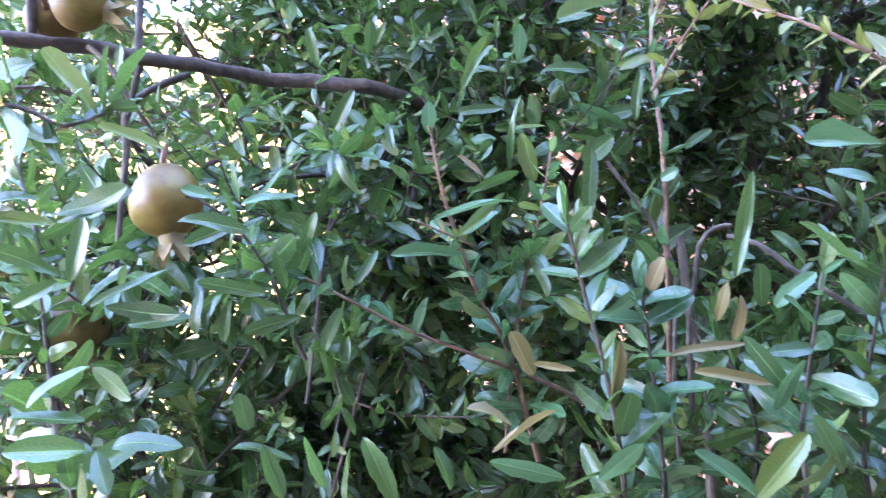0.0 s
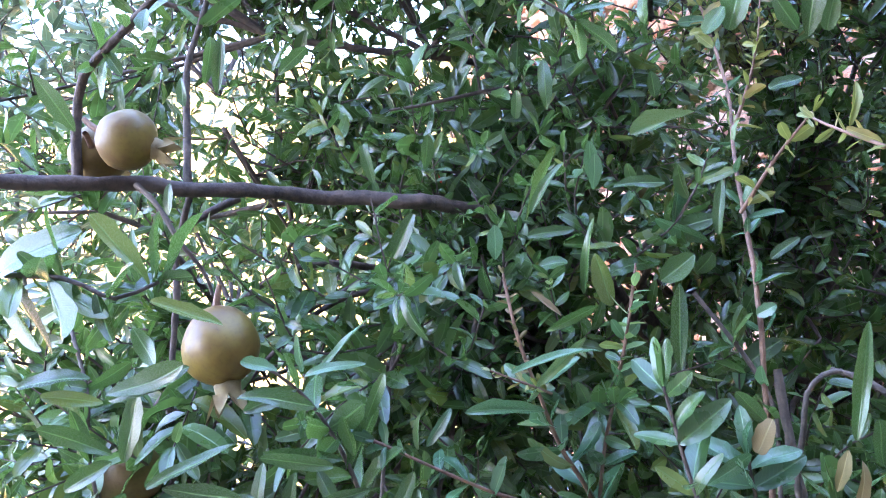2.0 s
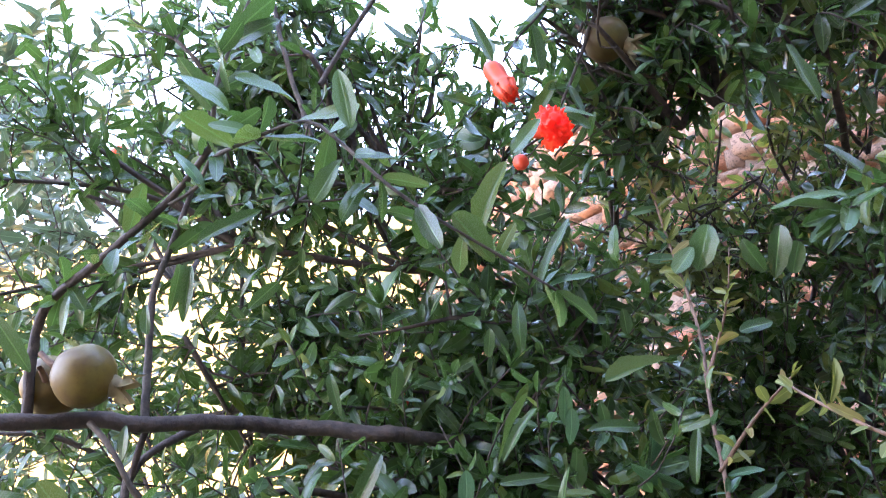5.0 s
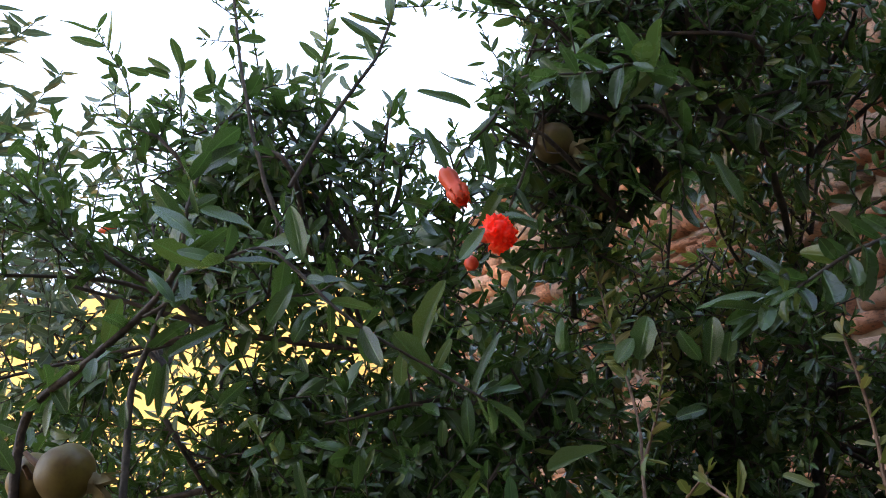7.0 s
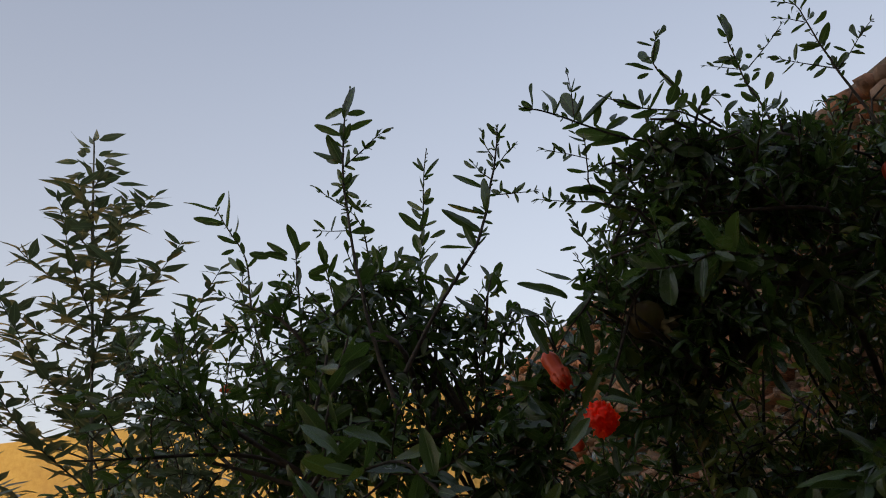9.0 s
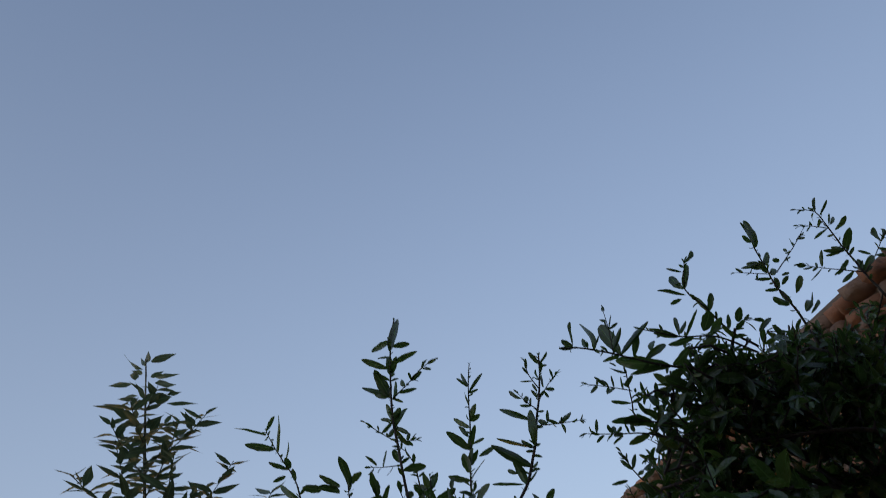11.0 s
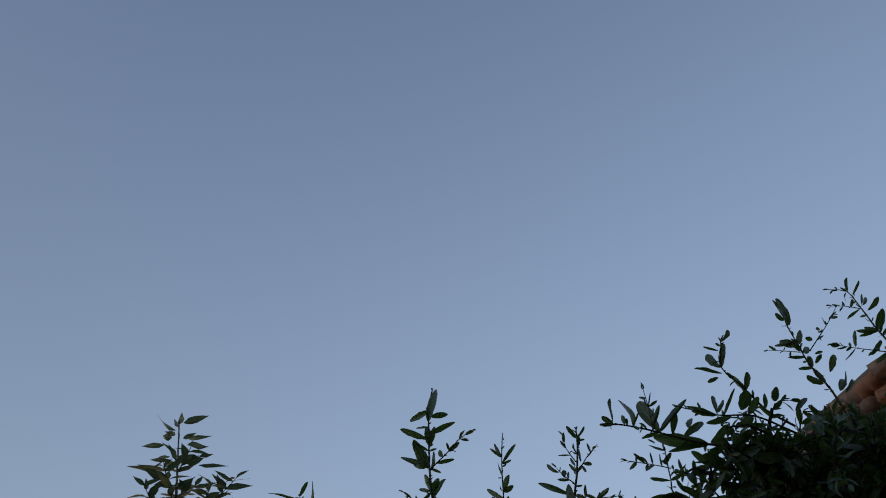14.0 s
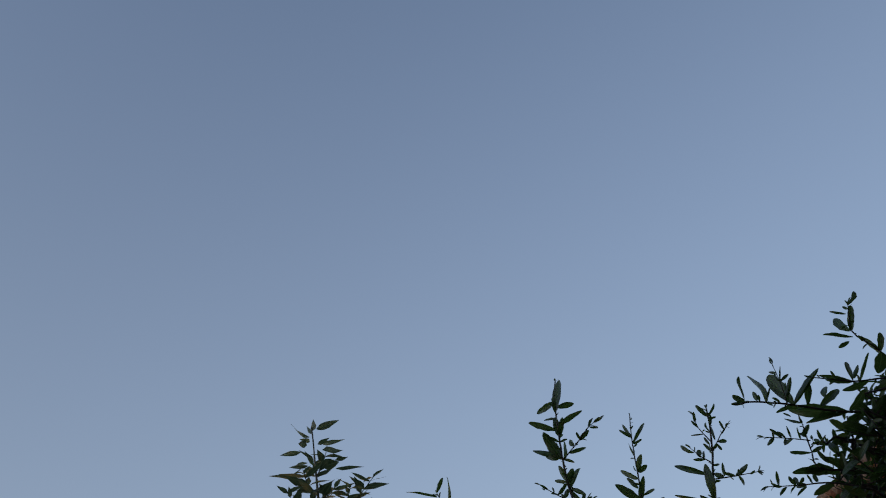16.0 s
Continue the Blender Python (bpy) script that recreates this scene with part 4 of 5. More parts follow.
# tall reddish shoots before the stone wall
shoot([(0.22, 0.87, 1.30), (0.224, 0.86, 1.454), (0.225, 0.86, 1.524), (0.226, 0.87, 1.572), (0.230, 0.90, 1.630), (0.247, 0.96, 1.709), (0.248, 1.0, 1.779), (0.244, 1.04, 1.858), (0.248, 1.10, 1.973)], 0.0028, 0.0011, 0.04, 0.032, RED_STEM, PALE)
shoot([(0.248, 0.98, 1.75), (0.246, 1.02, 1.82), (0.244, 1.05, 1.88), (0.248, 1.10, 1.975)], 0.0014, 0.0009, 0.011, 0.022, RED_STEM, TIP)
shoot([(0.238, 0.93, 1.67), (0.244, 0.93, 1.679), (0.260, 0.93, 1.715), (0.272, 0.93, 1.757)], 0.0022, 0.001, 0.013, 0.022, RED_STEM, TIP)
shoot([(0.222, 0.87, 1.588), (0.243, 0.84, 1.624), (0.265, 0.80, 1.655)], 0.0020, 0.0009, 0.018, 0.026, RED_STEM, TIP)
shoot([(0.42, 0.72, 1.53), (0.341, 0.71, 1.575), (0.307, 0.72, 1.599), (0.287, 0.73, 1.612), (0.272, 0.75, 1.626), (0.257, 0.78, 1.646)], 0.0024, 0.001, 0.016, 0.024, RED_STEM, TIP)
shoot([(0.40, 0.76, 1.40), (0.383, 0.74, 1.618), (0.384, 0.74, 1.661), (0.381, 0.74, 1.707), (0.374, 0.74, 1.752)], 0.0028, 0.0012, 0.020, 0.026, RED_STEM, TIP)

# withered, curled and yellow tips of the young shoots
shoot([(0.034, 0.84, 1.465), (0.023, 0.83, 1.506), (0.017, 0.83, 1.552)], 0.0016, 0.0010, 0.007, 0.012, RED_STEM, DRY)
shoot([(0.048, 0.835, 1.452), (0.028, 0.83, 1.462), (0.0, 0.825, 1.475)], 0.0014, 0.0008, 0.008, 0.014, RED_STEM, TIP)
shoot([(0.105, 0.865, 1.46), (0.114, 0.86, 1.489), (0.127, 0.85, 1.552)], 0.0014, 0.0008, 0.012, 0.026, RED_STEM, YOUNG)
shoot([(0.246, 1.05, 1.88), (0.248, 1.09, 1.95), (0.249, 1.10, 1.99)], 0.0012, 0.0008, 0.008, 0.018, RED_STEM, TIP)
shoot([(0.262, 0.93, 1.72), (0.272, 0.93, 1.757), (0.277, 0.93, 1.79)], 0.0012, 0.0008, 0.008, 0.016, RED_STEM, TIP)

# boughs
Q = (0.05, 1.30, 1.75)
clump((-0.02, 1.22, 1.55), (-0.22, 1.02, 1.36), (0.30, 0.22, 0.20), 11, 9, 0.046)
clump((0.15, 1.3, 1.45), (0.10, 1.04, 1.40), (0.26, 0.20, 0.22), 12, 9, 0.044)
clump((0.45, 1.35, 1.35), (0.42, 0.98, 1.32), (0.24, 0.20, 0.20), 12, 9, 0.048)
clump((0.15, 1.3, 1.6), (0.10, 1.10, 1.66), (0.26, 0.18, 0.16), 9, 9, 0.044)
clump((0.20, 1.35, 1.2), (0.0, 1.0, 1.10), (0.55, 0.25, 0.16), 13, 8, 0.046)
clump((-0.05, 1.26, 1.87), (-0.10, 1.12, 1.86), (0.24, 0.22, 0.15), 6, 9, 0.042)
clump((-0.26, 1.24, 1.91), (-0.45, 1.18, 1.92), (0.26, 0.26, 0.18), 6, 8, 0.042)
clump((-0.30, 1.34, 1.7), (-0.42, 1.38, 1.62), (0.26, 0.22, 0.20), 4, 7, 0.039)
clump((-0.05, 1.25, 2.0), (-0.29, 1.20, 2.10), (0.18, 0.20, 0.10), 5, 9, 0.042, up=0.1, twig_length=(0.06, 0.13))
clump((-0.26, 1.4, 2.05), (-0.43, 1.45, 2.13), (0.22, 0.22, 0.11), 4, 8, 0.041)
clump((0.10, 1.3, 1.8), (0.08, 1.35, 1.86), (0.22, 0.20, 0.13), 5, 8, 0.040)
clump((0.55, 1.34, 1.9), (0.54, 1.22, 1.90), (0.20, 0.20, 0.14), 3, 7, 0.038)
clump((0.44, 1.08, 2.10), (0.46, 1.06, 2.14), (0.19, 0.16, 0.13), 4, 8, 0.044, up=0.1, twig_length=(0.06, 0.13))
clump((0.62, 1.3, 2.0), (0.64, 1.16, 2.06), (0.22, 0.20, 0.17), 2, 8, 0.044)
clump((0.50, 1.15, 2.15), (0.34, 1.04, 2.16), (0.16, 0.10, 0.08), 3, 7, 0.037, up=0.1, twig_length=(0.06, 0.13))
clump((0.60, 1.25, 2.15), (0.54, 1.16, 2.19), (0.18, 0.14, 0.08), 4, 7, 0.035, up=0.1, twig_length=(0.06, 0.13))
clump((0.62, 1.25, 2.1), (0.80, 1.20, 2.15), (0.16, 0.16, 0.14), 3, 7, 0.038)
clump((0.60, 1.35, 1.7), (0.72, 1.25, 1.75), (0.24, 0.24, 0.24), 9, 8, 0.044)
clump((0.58, 1.4, 1.5), (0.60, 1.55, 1.55), (0.34, 0.16, 0.30), 17, 8, 0.039)
clump((0.30, 1.46, 1.5), (0.16, 1.58, 1.60), (0.34, 0.16, 0.30), 12, 8, 0.039)
clump((0.25, 1.3, 1.9), (0.17, 1.25, 1.98), (0.12, 0.12, 0.10), 3, 7, 0.036)
clump((0.28, 1.15, 2.0), (0.18, 1.08, 2.05), (0.06, 0.08, 0.05), 6, 7, 0.038, up=0.1, twig_length=(0.04, 0.08))
clump((0.30, 1.35, 1.8), (0.30, 1.28, 1.90), (0.16, 0.14, 0.18), 2, 7, 0.032, leaf=OLIVE)
clump((0.45, 1.35, 1.6), (0.42, 1.38, 1.66), (0.28, 0.12, 0.18), 17, 8, 0.038)
clump((0.55, 1.45, 1.3), (0.55, 1.45, 1.30), (0.30, 0.14, 0.24), 13, 8, 0.042)
clump((-0.35, 1.1, 1.2), (-0.56, 1.15, 1.36), (0.20, 0.22, 0.20), 9, 8, 0.044)
clump((0.10, 1.45, 1.0), (-0.30, 1.50, 1.15), (0.40, 0.16, 0.28), 11, 8, 0.042)
clump((0.05, 1.40, 1.6), (-0.15, 1.58, 1.72), (0.30, 0.14, 0.24), 3, 7, 0.042)
clump((0.10, 1.45, 1.2), (0.15, 1.55, 1.20), (0.40, 0.16, 0.26), 13, 8, 0.042)
clump((-0.40, 1.45, 1.5), (-0.60, 1.70, 1.72), (0.42, 0.25, 0.27), 5, 8, 0.042)
clump((-0.60, 1.7, 1.9), (-0.86, 1.80, 2.08), (0.28, 0.20, 0.20), 3, 8, 0.044, leaf=GREY)
clump((-0.55, 1.6, 1.7), (-0.80, 1.70, 1.82), (0.26, 0.20, 0.16), 6, 8, 0.042)
clump((-0.40, 1.45, 1.9), (-0.62, 1.75, 2.10), (0.34, 0.25, 0.20), 4, 8, 0.042, leaf=GREY)
clump((-0.30, 1.2, 1.5), (-0.42, 1.20, 1.60), (0.20, 0.20, 0.20), 4, 7, 0.040)
clump((-0.10, 1.2, 1.0), (-0.35, 1.05, 1.16), (0.30, 0.24, 0.16), 15, 8, 0.046)

clump((-0.75, 1.8, 2.0), (-0.98, 2.0, 2.40), (0.26, 0.18, 0.14), 3, 8, 0.05, leaf=GREY)


clump((0.50, 1.35, 1.75), (0.36, 1.25, 1.94), (0.18, 0.10, 0.14), 4, 7, 0.026, leaf=OLIVE)
clump((0.58, 1.35, 1.85), (0.55, 1.25, 2.00), (0.18, 0.10, 0.14), 3, 7, 0.028, leaf=OLIVE)
clump((-0.30, 1.30, 1.2), (-0.46, 1.14, 1.40), (0.12, 0.10, 0.09), 5, 8, 0.050)
clump((0.0, 1.30, 1.3), (-0.18, 1.14, 1.42), (0.12, 0.10, 0.08), 2, 8, 0.048)
clump((0.0, 1.35, 1.5), (-0.28, 1.32, 1.74), (0.14, 0.10, 0.08), 6, 8, 0.042)

clump((0.60, 1.3, 2.15), (0.52, 1.2, 2.27), (0.18, 0.12, 0.05), 6, 7, 0.036, up=0.1, twig_length=(0.06, 0.12))

clump((-0.12, 1.2, 2.0), (-0.20, 1.22, 2.14), (0.10, 0.08, 0.06), 3, 7, 0.040, up=0.1)
clump((0.42, 1.10, 2.18), (0.37, 1.10, 2.31), (0.13, 0.10, 0.045), 4, 7, 0.036, up=0.1, twig_length=(0.06, 0.12))

clump((-0.05, 1.3, 1.75), (-0.16, 1.34, 1.84), (0.10, 0.08, 0.07), 4, 7, 0.042)

clump((0.60, 1.25, 2.20), (0.47, 1.15, 2.37), (0.07, 0.06, 0.03), 5, 7, 0.034, up=0.1, twig_length=(0.04, 0.09))
clump((0.66, 1.30, 2.20), (0.69, 1.25, 2.44), (0.11, 0.08, 0.05), 9, 7, 0.034, up=0.1, twig_length=(0.04, 0.09))
clump((0.50, 1.15, 2.20), (0.39, 1.08, 2.36), (0.05, 0.05, 0.02), 3, 7, 0.034, up=0.1, twig_length=(0.04, 0.09))
clump((0.50, 1.35, 1.80), (0.38, 1.30, 2.01), (0.12, 0.06, 0.07), 3, 7, 0.026, leaf=OLIVE, twig_length=(0.06, 0.13))
clump((0.58, 1.35, 1.85), (0.50, 1.30, 1.97), (0.10, 0.06, 0.07), 2, 7, 0.028, leaf=OLIVE, twig_length=(0.06, 0.13))
clump((0.35, 1.10, 2.05), (0.21, 1.00, 2.18), (0.035, 0.04, 0.05), 6, 7, 0.034, up=0.1, twig_length=(0.03, 0.07))
clump((0.35, 1.10, 2.00), (0.20, 1.05, 2.10), (0.05, 0.04, 0.05), 5, 7, 0.036, up=0.1, twig_length=(0.03, 0.08))
clump((0.30, 1.10, 1.98), (0.14, 1.00, 2.08), (0.04, 0.04, 0.04), 5, 7, 0.036, up=0.1, twig_length=(0.03, 0.07))
clump((0.36, 1.08, 2.18), (0.26, 1.00, 2.32), (0.05, 0.05, 0.03), 3, 7, 0.034, up=0.05, twig_length=(0.03, 0.06))
clump((0.40, 1.10, 2.18), (0.34, 1.05, 2.35), (0.05, 0.05, 0.03), 4, 7, 0.034, up=0.05, twig_length=(0.03, 0.06))
clump((0.50, 1.15, 2.20), (0.44, 1.12, 2.38), (0.05, 0.05, 0.03), 4, 7, 0.034, up=0.05, twig_length=(0.03, 0.06))
clump((0.34, 1.10, 2.15), (0.21, 1.02, 2.28), (0.03, 0.04, 0.03), 4, 7, 0.034, up=0.05, twig_length=(0.03, 0.06))
clump((-0.22, 1.30, 1.98), (-0.40, 1.30, 2.21), (0.10, 0.08, 0.05), 4, 6, 0.040, up=0.15, twig_length=(0.05, 0.11))
clump((-0.20, 1.26, 1.98), (-0.29, 1.26, 2.21), (0.07, 0.08, 0.05), 3, 6, 0.040, up=0.15, twig_length=(0.05, 0.11))
clump((-0.12, 1.26, 1.98), (-0.17, 1.28, 2.20), (0.08, 0.08, 0.05), 3, 6, 0.040, up=0.15, twig_length=(0.05, 0.11))
clump((-0.05, 1.26, 1.96), (-0.06, 1.25, 2.12), (0.08, 0.08, 0.05), 3, 6, 0.034, up=0.15, twig_length=(0.05, 0.11))
clump((0.05, 1.26, 1.94), (0.04, 1.20, 2.07), (0.07, 0.08, 0.05), 5, 6, 0.034, up=0.15, twig_length=(0.05, 0.11))
clump((-0.10, 1.40, 1.70), (-0.22, 1.45, 1.86), (0.20, 0.10, 0.10), 4, 6, 0.040, up=0.15, twig_length=(0.08, 0.16))
clump((0.02, 1.40, 1.65), (-0.03, 1.42, 1.75), (0.12, 0.10, 0.08), 4, 6, 0.040, up=0.15, twig_length=(0.08, 0.16))

# twigs of the crown against the sky
sprig([(-0.134, 1.060, 1.983), (-0.164, 1.071, 2.089), (-0.182, 1.081, 2.195), (-0.192, 1.092, 2.254), (-0.197, 1.102, 2.306), (-0.204, 1.113, 2.361), (-0.206, 1.123, 2.417), (-0.204, 1.134, 2.476), (-0.200, 1.144, 2.537), (-0.192, 1.155, 2.583)], 0.0036, 0.0012,
      [(0.91, 74, 58, 57, 20), (0.95, -168, 35, 32, 12), (0.93, -3, 31, 29, 10), (0.85, 146, 53, 49, 12), (0.88, 157, 21, 19, 7), (0.86, 22, 46, 44, 13), (0.82, 91, 43, 43, 13), (0.82, 66, 33, 33, 12), (0.8, 139, 28, 26, 6), (0.73, 116, 52, 50, 17), (0.75, 160, 43, 40, 12), (0.74, 155, 30, 22, 8), (0.66, 106, 31, 30, 9), (0.65, 59, 40, 39, 14), (0.67, 57, 21, 21, 11), (0.67, 163, 21, 21, 6), (0.65, -32, 29, 28, 8), (0.66, -139, 24, 23, 6), (0.65, -66, 33, 33, 7), (0.53, 10, 33, 32, 12), (0.55, 43, 15, 15, 7)])
sprig([(-0.209, 1.150, 2.429), (-0.173, 1.147, 2.455), (-0.151, 1.143, 2.473), (-0.130, 1.140, 2.481)], 0.0012, 0.0006,
      [(0.56, 34, 22, 22, 8), (0.76, 58, 17, 17, 7), (0.86, 15, 15, 15, 6), (0.81, -25, 15, 13, 4), (0.22, 1, 28, 28, 7), (0.13, -19, 19, 19, 6), (0.35, 119, 15, 14, 10), (0.09, 66, 34, 34, 9)])
sprig([(-0.208, 1.150, 2.351), (-0.233, 1.145, 2.370), (-0.256, 1.140, 2.391)], 0.001, 0.0006,
      [(0.35, 60, 16, 15, 8), (0.49, 115, 10, 10, 5), (0.78, 136, 15, 15, 4)])
sprig([(-0.207, 1.150, 2.353), (-0.191, 1.145, 2.348), (-0.176, 1.140, 2.344)], 0.001, 0.0006,
      [(0.52, 59, 13, 12, 6), (0.0, 93, 22, 18, 6), (0.76, 30, 9, 9, 5)])
sprig([(-0.205, 1.150, 2.311), (-0.232, 1.145, 2.311), (-0.254, 1.140, 2.313)], 0.001, 0.0006,
      [(0.73, 94, 32, 31, 9), (0.82, 123, 27, 23, 7), (0.19, 111, 28, 23, 11), (0.19, -86, 14, 9, 7)])
sprig([(-0.164, 1.400, 2.118), (-0.135, 1.409, 2.259), (-0.125, 1.419, 2.361), (-0.117, 1.429, 2.434), (-0.112, 1.438, 2.486), (-0.107, 1.448, 2.552), (-0.096, 1.457, 2.621)], 0.0028, 0.001,
      [(0.92, 106, 34, 34, 7), (0.89, 49, 46, 44, 8), (0.9, 133, 27, 25, 6), (0.84, 98, 27, 27, 7), (0.88, 5, 19, 18, 5), (0.73, 143, 41, 40, 10), (0.75, 63, 38, 36, 12), (0.75, 20, 22, 20, 11), (0.63, 129, 55, 53, 16), (0.68, 124, 35, 30, 10), (0.63, 83, 42, 42, 13), (0.67, 14, 28, 24, 6), (0.57, 72, 32, 32, 12), (0.57, 55, 31, 29, 10), (0.53, 106, 37, 36, 17), (0.52, 164, 45, 45, 13), (0.51, 46, 43, 43, 4), (0.58, 20, 49, 30, 9)])
sprig([(-0.117, 1.020, 2.028), (-0.070, 1.028, 2.108), (-0.031, 1.036, 2.168), (-0.006, 1.043, 2.204), (0.009, 1.051, 2.244), (0.020, 1.059, 2.277), (0.028, 1.067, 2.317), (0.038, 1.074, 2.352), (0.045, 1.082, 2.390), (0.049, 1.090, 2.424)], 0.0036, 0.0012,
      [(0.97, 118, 25, 24, 7), (0.99, 56, 23, 23, 5), (0.93, 107, 16, 15, 5), (0.95, 61, 16, 16, 4), (0.87, 116, 18, 14, 5), (0.82, 112, 20, 16, 6), (0.74, 155, 54, 46, 8), (0.65, 85, 56, 54, 14), (0.65, 139, 25, 24, 8), (0.64, 154, 55, 54, 4), (0.58, 138, 61, 60, 14), (0.5, 108, 36, 35, 13), (0.51, 165, 51, 46, 4), (0.56, 159, 33, 15, 6), (0.51, 38, 22, 20, 3), (0.38, 135, 30, 30, 8), (0.37, 13, 22, 21, 7)])
sprig([(0.038, 1.090, 2.370), (0.027, 1.087, 2.394), (0.025, 1.085, 2.416)], 0.001, 0.0005,
      [(0.82, 86, 15, 15, 5), (0.46, 166, 18, 18, 3), (0.73, 115, 15, 15, 4)])
sprig([(0.036, 1.090, 2.350), (0.056, 1.087, 2.373), (0.071, 1.085, 2.385)], 0.001, 0.0005,
      [(0.45, 92, 28, 23, 5), (0.61, 42, 21, 20, 5), (0.82, 98, 14, 13, 4), (0.45, -74, 12, 11, 4)])
sprig([(0.029, 1.090, 2.335), (0.016, 1.087, 2.348), (0.005, 1.085, 2.364)], 0.001, 0.0005,
      [(0.87, 153, 24, 23, 6), (0.74, 94, 12, 12, 9), (0.49, 163, 18, 18, 5), (0.37, 95, 15, 12, 5)])
sprig([(0.024, 1.085, 2.306), (0.057, 1.078, 2.300), (0.090, 1.070, 2.295)], 0.0012, 0.0006,
      [(0.7, 21, 24, 24, 8), (0.45, 81, 24, 22, 6), (0.32, 139, 16, 15, 8), (0.57, 156, 18, 18, 5)])
sprig([(0.407, 1.060, 2.233), (0.333, 1.033, 2.299), (0.224, 1.007, 2.328), (0.165, 0.980, 2.344), (0.137, 0.953, 2.343), (0.106, 0.927, 2.342), (0.082, 0.900, 2.334)], 0.0032, 0.001,
      [(0.95, 130, 18, 18, 8), (0.94, 172, 17, 17, 6), (0.94, 83, 37, 34, 5), (0.88, 96, 18, 16, 7), (0.86, 83, 58, 58, 13), (0.86, 56, 20, 15, 3), (0.72, 108, 56, 56, 18), (0.76, 62, 37, 29, 7), (0.72, 43, 59, 59, 8), (0.66, 74, 37, 33, 10), (0.61, 78, 45, 22, 11), (0.64, 28, 46, 40, 11), (0.72, -169, 25, 23, 7), (0.54, 159, 74, 74, 20), (0.54, 174, 53, 52, 13), (0.53, 26, 44, 40, 13), (0.48, -164, 28, 28, 12), (0.44, 29, 34, 34, 15)])
sprig([(0.150, 0.915, 2.319), (0.152, 0.913, 2.353), (0.151, 0.910, 2.382)], 0.0009, 0.0005,
      [(0.68, 105, 19, 17, 3), (0.62, 72, 23, 23, 3)])
sprig([(0.366, 1.030, 2.328), (0.313, 1.007, 2.355), (0.254, 0.983, 2.357), (0.201, 0.960, 2.369)], 0.002, 0.0008,
      [(0.77, 150, 41, 41, 7), (0.73, 159, 33, 33, 8), (0.75, 85, 28, 28, 5), (0.73, 55, 26, 21, 7), (0.66, 60, 37, 35, 5), (0.57, 61, 36, 28, 18), (0.59, -165, 35, 33, 11), (0.43, 47, 33, 33, 12), (0.39, -153, 32, 28, 13)])
sprig([(0.275, 1.050, 2.227), (0.215, 1.032, 2.248), (0.168, 1.015, 2.258), (0.165, 0.998, 2.277), (0.166, 0.980, 2.314)], 0.002, 0.0008,
      [(1.0, 144, 23, 23, 6), (1.0, 129, 29, 11, 3), (0.82, 163, 26, 26, 4), (0.8, 10, 15, 15, 6), (0.51, 109, 34, 22, 8), (0.58, 167, 40, 40, 11), (0.41, 138, 39, 36, 11), (0.46, 93, 48, 21, 10), (0.44, 83, 60, 20, 7), (0.82, 35, 30, 16, 3), (0.51, 168, 36, 36, 16), (0.34, -144, 47, 37, 15), (0.21, 154, 33, 33, 10)])
sprig([(0.168, 0.985, 2.289), (0.144, 0.978, 2.296), (0.109, 0.970, 2.305)], 0.0009, 0.0005,
      [(0.73, 126, 19, 19, 5), (0.48, 89, 16, 15, 3), (0.34, 96, 16, 16, 6), (0.27, 50, 23, 17, 7), (0.8, 165, 12, 12, 3)])
sprig([(0.292, 1.030, 2.268), (0.269, 1.013, 2.278), (0.244, 0.997, 2.280), (0.221, 0.980, 2.285)], 0.0016, 0.0008,
      [(0.58, 136, 44, 41, 14), (0.58, 146, 40, 40, 16), (0.63, -151, 47, 31, 11), (0.05, -148, 80, 33, 10), (0.0, 82, 49, 49, 9), (0.24, 28, 33, 28, 11)])
sprig([(0.208, 1.020, 2.222), (0.171, 1.013, 2.235), (0.132, 1.007, 2.239), (0.093, 1.000, 2.245)], 0.0014, 0.0006,
      [(0.89, 78, 21, 21, 5), (0.74, 90, 16, 16, 6), (0.7, 44, 12, 12, 4), (0.85, -156, 17, 14, 5), (0.52, 96, 13, 11, 6), (0.56, -146, 21, 17, 5), (0.3, -172, 34, 29, 11), (0.93, 141, 10, 9, 3)])
sprig([(0.176, 1.030, 2.151), (0.150, 1.020, 2.177), (0.139, 1.010, 2.196), (0.132, 1.000, 2.210)], 0.0012, 0.0006,
      [(0.77, 113, 19, 19, 5), (0.77, 89, 17, 13, 4), (0.58, 67, 22, 21, 6), (0.58, 129, 20, 20, 6), (0.53, -174, 37, 20, 5)])
sprig([(0.377, 1.060, 2.352), (0.340, 1.045, 2.380), (0.312, 1.030, 2.423), (0.291, 1.015, 2.449), (0.299, 1.000, 2.485)], 0.0022, 0.0008,
      [(0.76, 163, 44, 38, 12), (0.8, 124, 38, 37, 12), (0.85, 73, 37, 36, 10), (1.0, 58, 28, 28, 4), (0.98, 145, 27, 23, 4), (0.53, 116, 34, 34, 9), (0.53, 67, 26, 26, 9), (0.76, -160, 32, 17, 7), (0.32, 76, 25, 22, 8), (0.23, 67, 41, 20, 12), (0.23, 61, 48, 16, 9), (0.14, 43, 59, 30, 9)])
